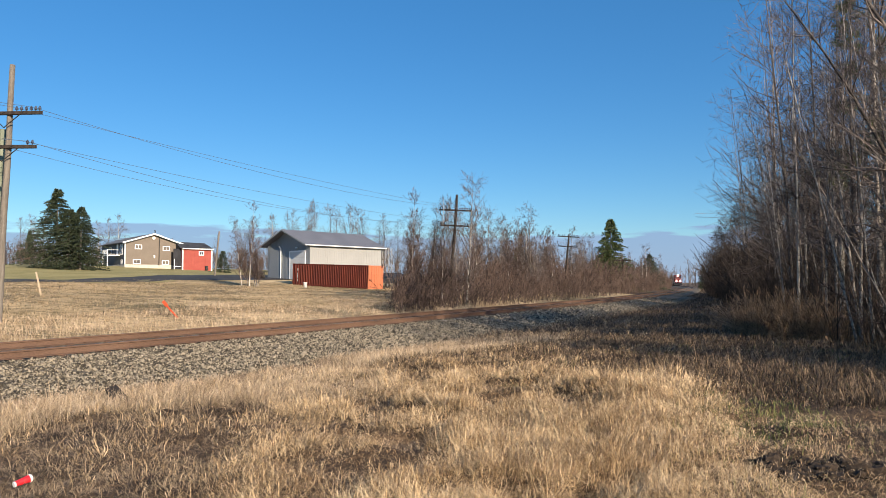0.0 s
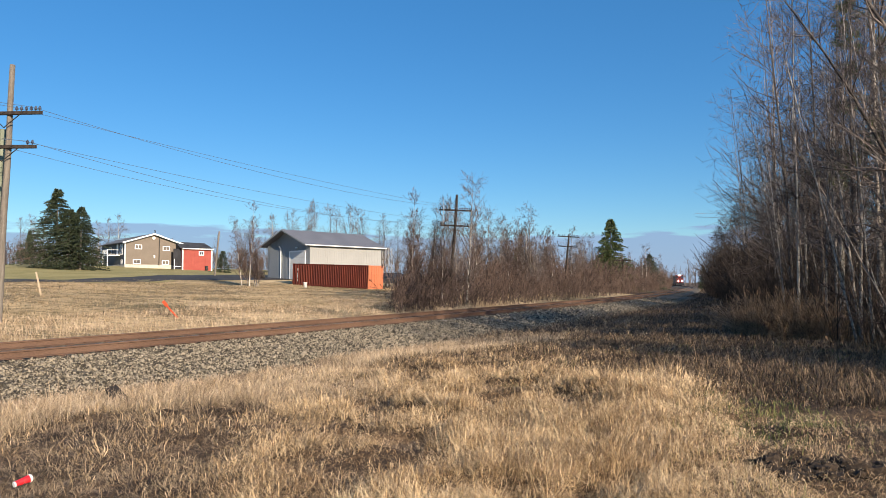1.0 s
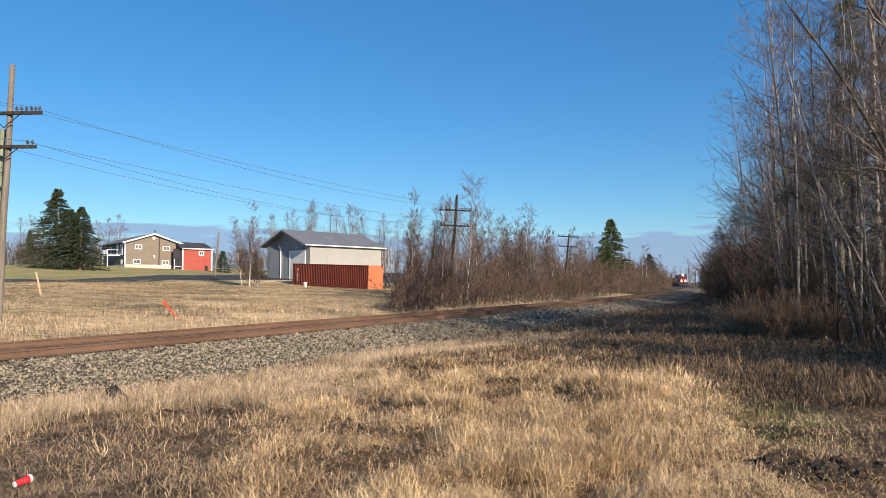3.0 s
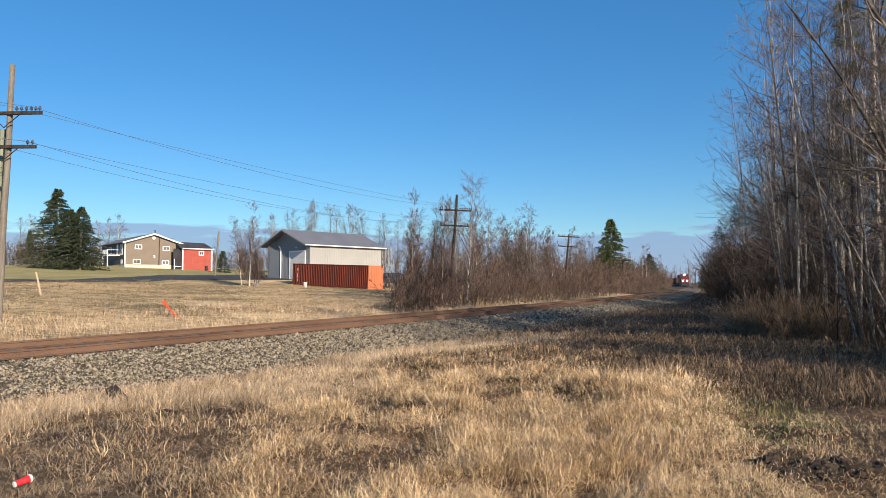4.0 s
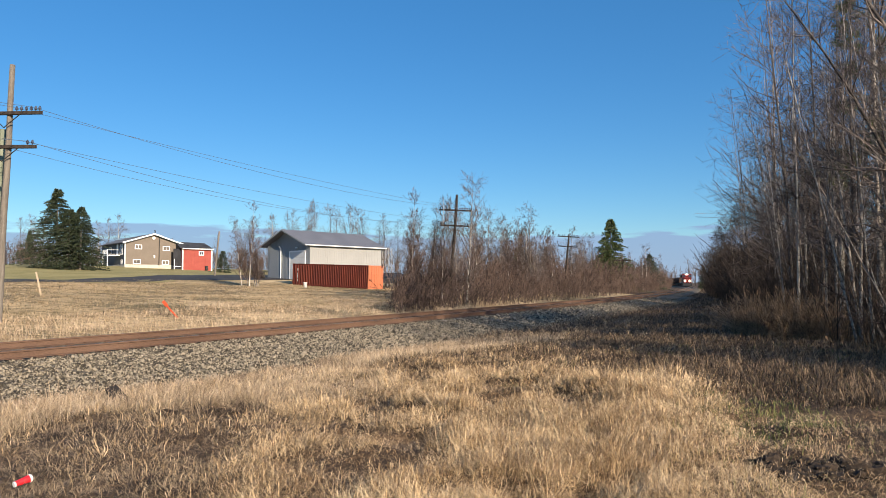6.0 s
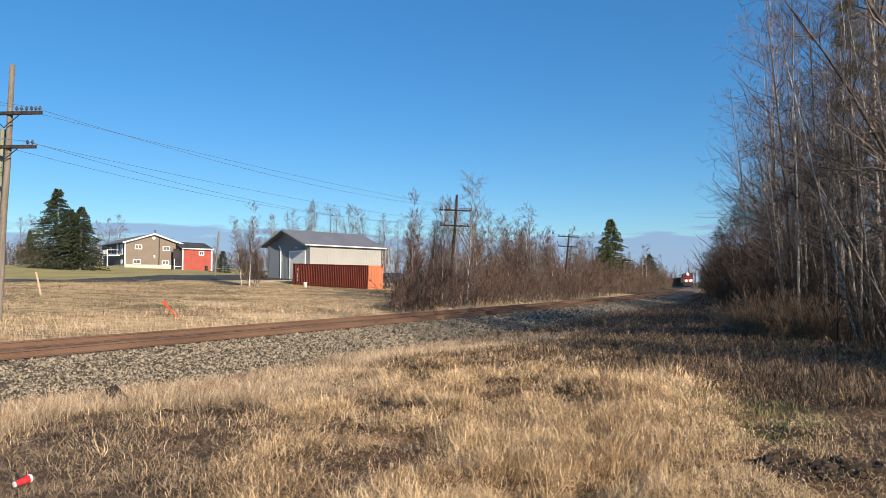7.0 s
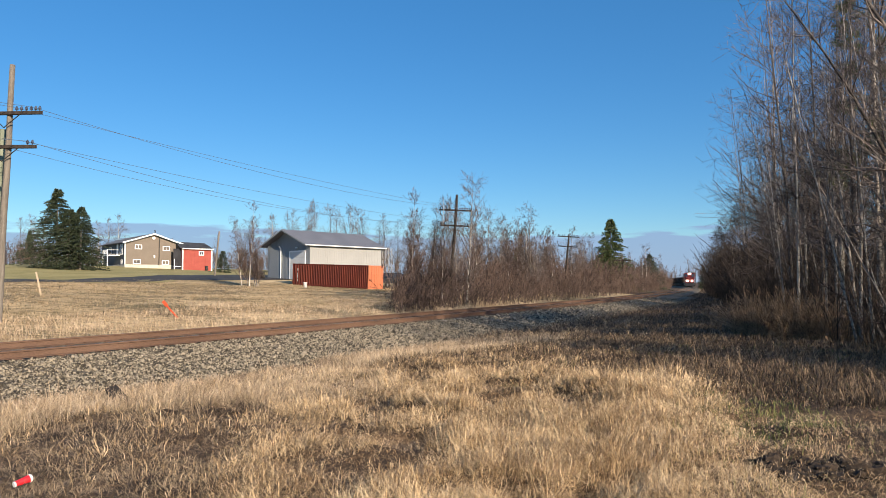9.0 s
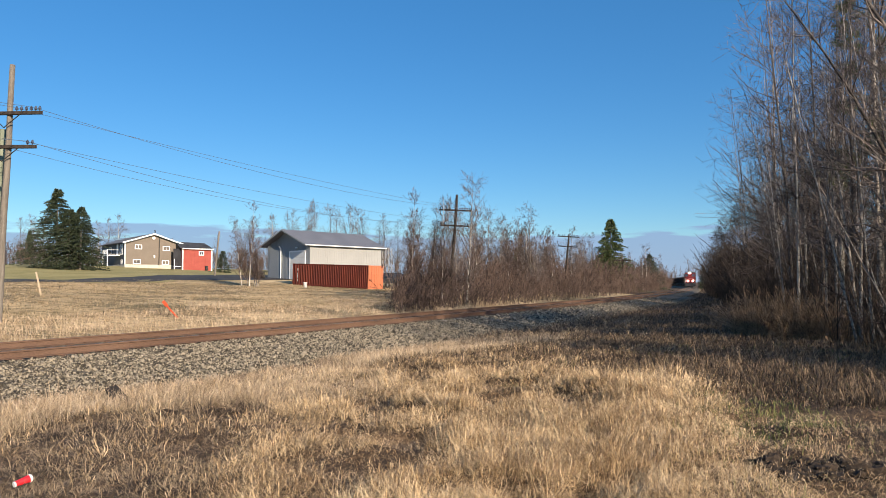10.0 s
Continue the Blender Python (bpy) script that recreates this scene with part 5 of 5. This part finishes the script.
# ---- small things on the ground ----
def coffee_cup():
    c = thing("paper_cup", pose(-3.47, 5.83, float(ground_z(-3.47, 5.83)) + 0.07, 0, 80, 58), "crushed red paper cup with a white lid lying in grass", "cup")
    c.scale = (0.74, 0.74, 0.74)
    n = 24
    ring = [(0.030, -0.085), (0.031, -0.08), (0.043, 0.07)]
    g = Shape()
    v = [(r * math.cos(a * 6.2832 / n), r * math.sin(a * 6.2832 / n) * 0.92, z) for r, z in ring for a in range(n)]
    g.add(v, [(i * n + j, i * n + (j + 1) % n, (i + 1) * n + (j + 1) % n, (i + 1) * n + j) for i in range(2) for j in range(n)] + [tuple(range(n))])
    part("cup", g, CUP_RED, c, smooth=True)
    part("lid", Shape().tube([(0, 0, 0.066), (0, 0, 0.07), (0, 0, 0.078), (0, 0, 0.082), (0, 0, 0.094)], [0.045, 0.047, 0.047, 0.042, 0.038], 24), CUP_WHITE, c, "white lid")
    part("base", Shape().tube([(0, 0, -0.1), (0, 0, -0.084)], [0.030, 0.031], 24), CUP_WHITE, c, "white rim")


coffee_cup()


def lump(name, x, y, r, h, material, label, category, seed, stretch=1.5, turn=0.0):
    b = bmesh.new()
    bmesh.ops.create_icosphere(b, subdivisions=3, radius=1.0)
    for vv in b.verts:
        k = 1 + 0.5 * noise.noise(vv.co * 1.9 + Vector((seed, 0, 0))) + 0.4 * noise.noise(vv.co * 6.0 + Vector((0, seed, 0)))
        vv.co = Vector((vv.co.x * r * stretch * k, vv.co.y * r * k, vv.co.z * h * k))
    me = bpy.data.meshes.new(name)
    b.to_mesh(me)
    b.free()
    me.materials.append(material)
    ob = new(name, me)
    ob.matrix_world = pose(x, y, float(ground_z(x, y)) - h * 0.1, 0, 0, turn)
    return tagged(ob, label, category, "clods of soil")


# Dark clods stand in for patches that are mostly shadow under grass.
CLODS = random.Random(17)
for cx, cy, wide, deep, count in ((3.3, 5.9, 0.55, 0.3, 26), (-3.1, 9.7, 0.4, 0.15, 8), (0.55, 7.4, 0.2, 0.1, 5), (-0.6, 6.0, 0.25, 0.1, 5), (2.6, 9.3, 0.25, 0.12, 5)):
    for i in range(count):
        r = CLODS.uniform(0.05, 0.13)
        lump("shade_clod", cx + CLODS.gauss(0, wide / 2), cy + CLODS.gauss(0, deep / 2), r, r * CLODS.uniform(0.5, 0.9), SHADE_SOIL, "dark soil clod standing in for shadow under dry grass", "soil", CLODS.randint(0, 90), CLODS.uniform(1.0, 1.7), CLODS.uniform(0, 180))


def old_board():
    g = Shape().box(-0.3, 0.3, -0.09, 0.09, -0.05, 0.05, 0.012)
    b = new("broken_board", g.mesh("broken_board", DEAD_WOOD))
    b.matrix_world = pose(-5.25, 11.3, float(ground_z(-5.25, 11.3)) + 0.11, 20, 12, -48)
    tagged(b, "dark rotten piece of tie timber on the ballast edge", "wood")


old_board()


def stake(x, y, h, lean, material, name, label, w=0.04):
    s = thing(name, on_ground(x, y, 0, 0, lean), label, "marker")
    part("lath", Shape().box(-w, w, -0.015, 0.015, -0.3, h, 0.004), material, s)
    return s


stake(-24.8, 43.0, 1.55, (0, -13), STAKE, "survey_stake", "bare wooden survey stake leaning in a field", 0.055)
flag = stake(-11.6, 30.5, 0.95, (0, -42), ORANGE, "marker_post", "orange marker post leaning in a field", 0.03)
part("flag", Shape().box(-0.07, 0.07, -0.02, 0.02, 0.7, 0.98, 0.01), ORANGE, flag, "bright orange flat top")


# ---- the train ----
def truck(parent, x0, axles):
    fr = part("truck", Shape().box(x0 - 1.7, x0 + 1.7, -1.25, -1.05, 0.35, 0.75, 0.05).box(x0 - 1.7, x0 + 1.7, 1.05, 1.25, 0.35, 0.75, 0.05), BLACK, parent)
    for a in axles:
        part("wheel", Shape().tube([(x0 + a, -0.8, 0.5), (x0 + a, -0.7, 0.5), (x0 + a, 0.7, 0.5), (x0 + a, 0.8, 0.5)], [0.5, 0.52, 0.52, 0.5], 18), BLACK, fr)


def locomotive():
    """Built with its nose along +x, wheels on z = 0."""
    e = thing("locomotive", Matrix(), "red and black diesel locomotive with three bright headlights", "locomotive")
    part("underframe", Shape().box(-10.5, 10.6, -1.5, 1.5, 1.05, 1.5, 0.05), LOCO_BLACK, e)
    part("fuel_tank", Shape().box(-3.0, 3.0, -1.3, 1.3, 0.35, 1.05, 0.15), LOCO_BLACK, e)
    part("long_hood", Shape().box(-10.2, 5.8, -0.95, 0.95, 1.5, 4.25, 0.12), LOCO_BLACK, e, "black engine hood")
    part("radiator", Shape().box(-10.0, -6.0, -1.5, 1.5, 3.3, 4.45, 0.15), LOCO_BLACK, e)
    part("cab", Shape().prism([(5.8, 1.5), (8.5, 1.5), (8.5, 2.9), (8.15, 4.45), (5.8, 4.5)], -1.55, 1.55), LOCO_RED_SHADED, e, "red crew cab")
    part("cab_roof", Shape().box(5.6, 8.3, -1.5, 1.5, 4.45, 4.62, 0.07), LOCO_BLACK, e)
    part("nose", Shape().prism([(8.5, 1.5), (10.1, 1.5), (10.1, 2.75), (9.8, 3.05), (8.5, 3.15)], -1.15, 1.15), LOCO_RED_SHADED, e, "red nose")
    for y in (-1.0, 1.0):
        part("windscreen", Shape().add([(8.47, y - 0.42, 3.25), (8.47, y + 0.42, 3.25), (8.24, y + 0.42, 4.15), (8.24, y - 0.42, 4.15)], [(0, 1, 2, 3)]), PANE, e)
    part("pilot", Shape().prism([(10.0, 0.2), (10.95, 0.2), (10.6, 1.5), (10.0, 1.5)], -1.5, 1.5), LOCO_BLACK, e, "black pilot plate")
    part("chevron", Shape().box(10.55, 10.65, -1.5, 1.5, 1.25, 1.45, 0.01), LOCO_RED_SHADED, e)
    part("handrail", Shape().tube([(10.5, -1.4, 1.5), (10.5, -1.4, 2.5), (10.5, 1.4, 2.5), (10.5, 1.4, 1.5)], 0.03, 5), TRIM, e)
    head = part("headlight_housing", Shape().box(8.2, 8.45, -0.38, 0.38, 4.08, 4.44, 0.05), LOCO_BLACK, e)
    for y in (-0.18, 0.18):
        part("headlight", Shape().tube([(8.44, y, 4.26), (8.52, y, 4.26)], 0.14, 14), LAMP, head, "glowing headlight")
    for y in (-0.72, 0.72):
        part("ditch_light", Shape().tube([(10.62, y, 1.95), (10.72, y, 1.95)], 0.19, 14), LAMP, e, "glowing ditch light")
        part("ditch_light_post", Shape().box(10.4, 10.6, y - 0.12, y + 0.12, 1.5, 2.1), LOCO_BLACK, e)
    for x0 in (-7.0, 7.0):
        truck(e, x0, (-1.3, 0.0, 1.3))
    return e


def boxcar():
    c = thing("freight_car", Matrix(), "dark brown covered freight car behind a locomotive", "freight car", "freight cars")
    part("body", Shape().prism([(-1.5, 1.1), (1.5, 1.1), (1.5, 3.2), (0.8, 3.5), (-0.8, 3.5), (-1.5, 3.2)], -7.6, 7.6), CAR_BROWN, c).matrix_local = Matrix.Rotation(radians(90), 4, "Z")
    ribs = Shape()
    for i in range(16):
        x = -7.4 + i * 0.98
        for sg in (-1, 1):
            ribs.box(x - 0.06, x + 0.06, sg * 1.5 - 0.06, sg * 1.5 + 0.06, 1.15, 3.15)
    part("ribs", ribs, CAR_BROWN, c)
    part("underframe", Shape().box(-7.9, 7.9, -0.5, 0.5, 0.8, 1.1), BLACK, c)
    for x0 in (-5.6, 5.6):
        truck(c, x0, (-0.9, 0.9))
    return c


loco = locomotive()
car = boxcar()
cars = [car] + [copy_thing(car, Matrix()) for _ in range(7)]
S_START, SPEED = float(np.interp(300.0, TY, TS)), 8.45


def car_pose(s, half):
    """A vehicle whose middle is s metres along the line, heading towards the camera."""
    xa, ya, _, _ = track_at(s - half)
    xb, yb, _, _ = track_at(s + half)
    return Matrix.Translation(((xa + xb) / 2, (ya + yb) / 2, 0.15)) @ Matrix.Rotation(math.atan2(ya - yb, xa - xb), 4, "Z")


def motions():
    for k, c in enumerate([loco] + cars):
        back = 8.45 if k == 0 else 10.9 + 11.6 + 8.2 + (k - 1) * 16.6
        rows = [(t, car_pose(S_START + back - SPEED * t, 6.0)) for t in [i * 0.5 for i in range(21)]]
        walk(c, rows)


motions()
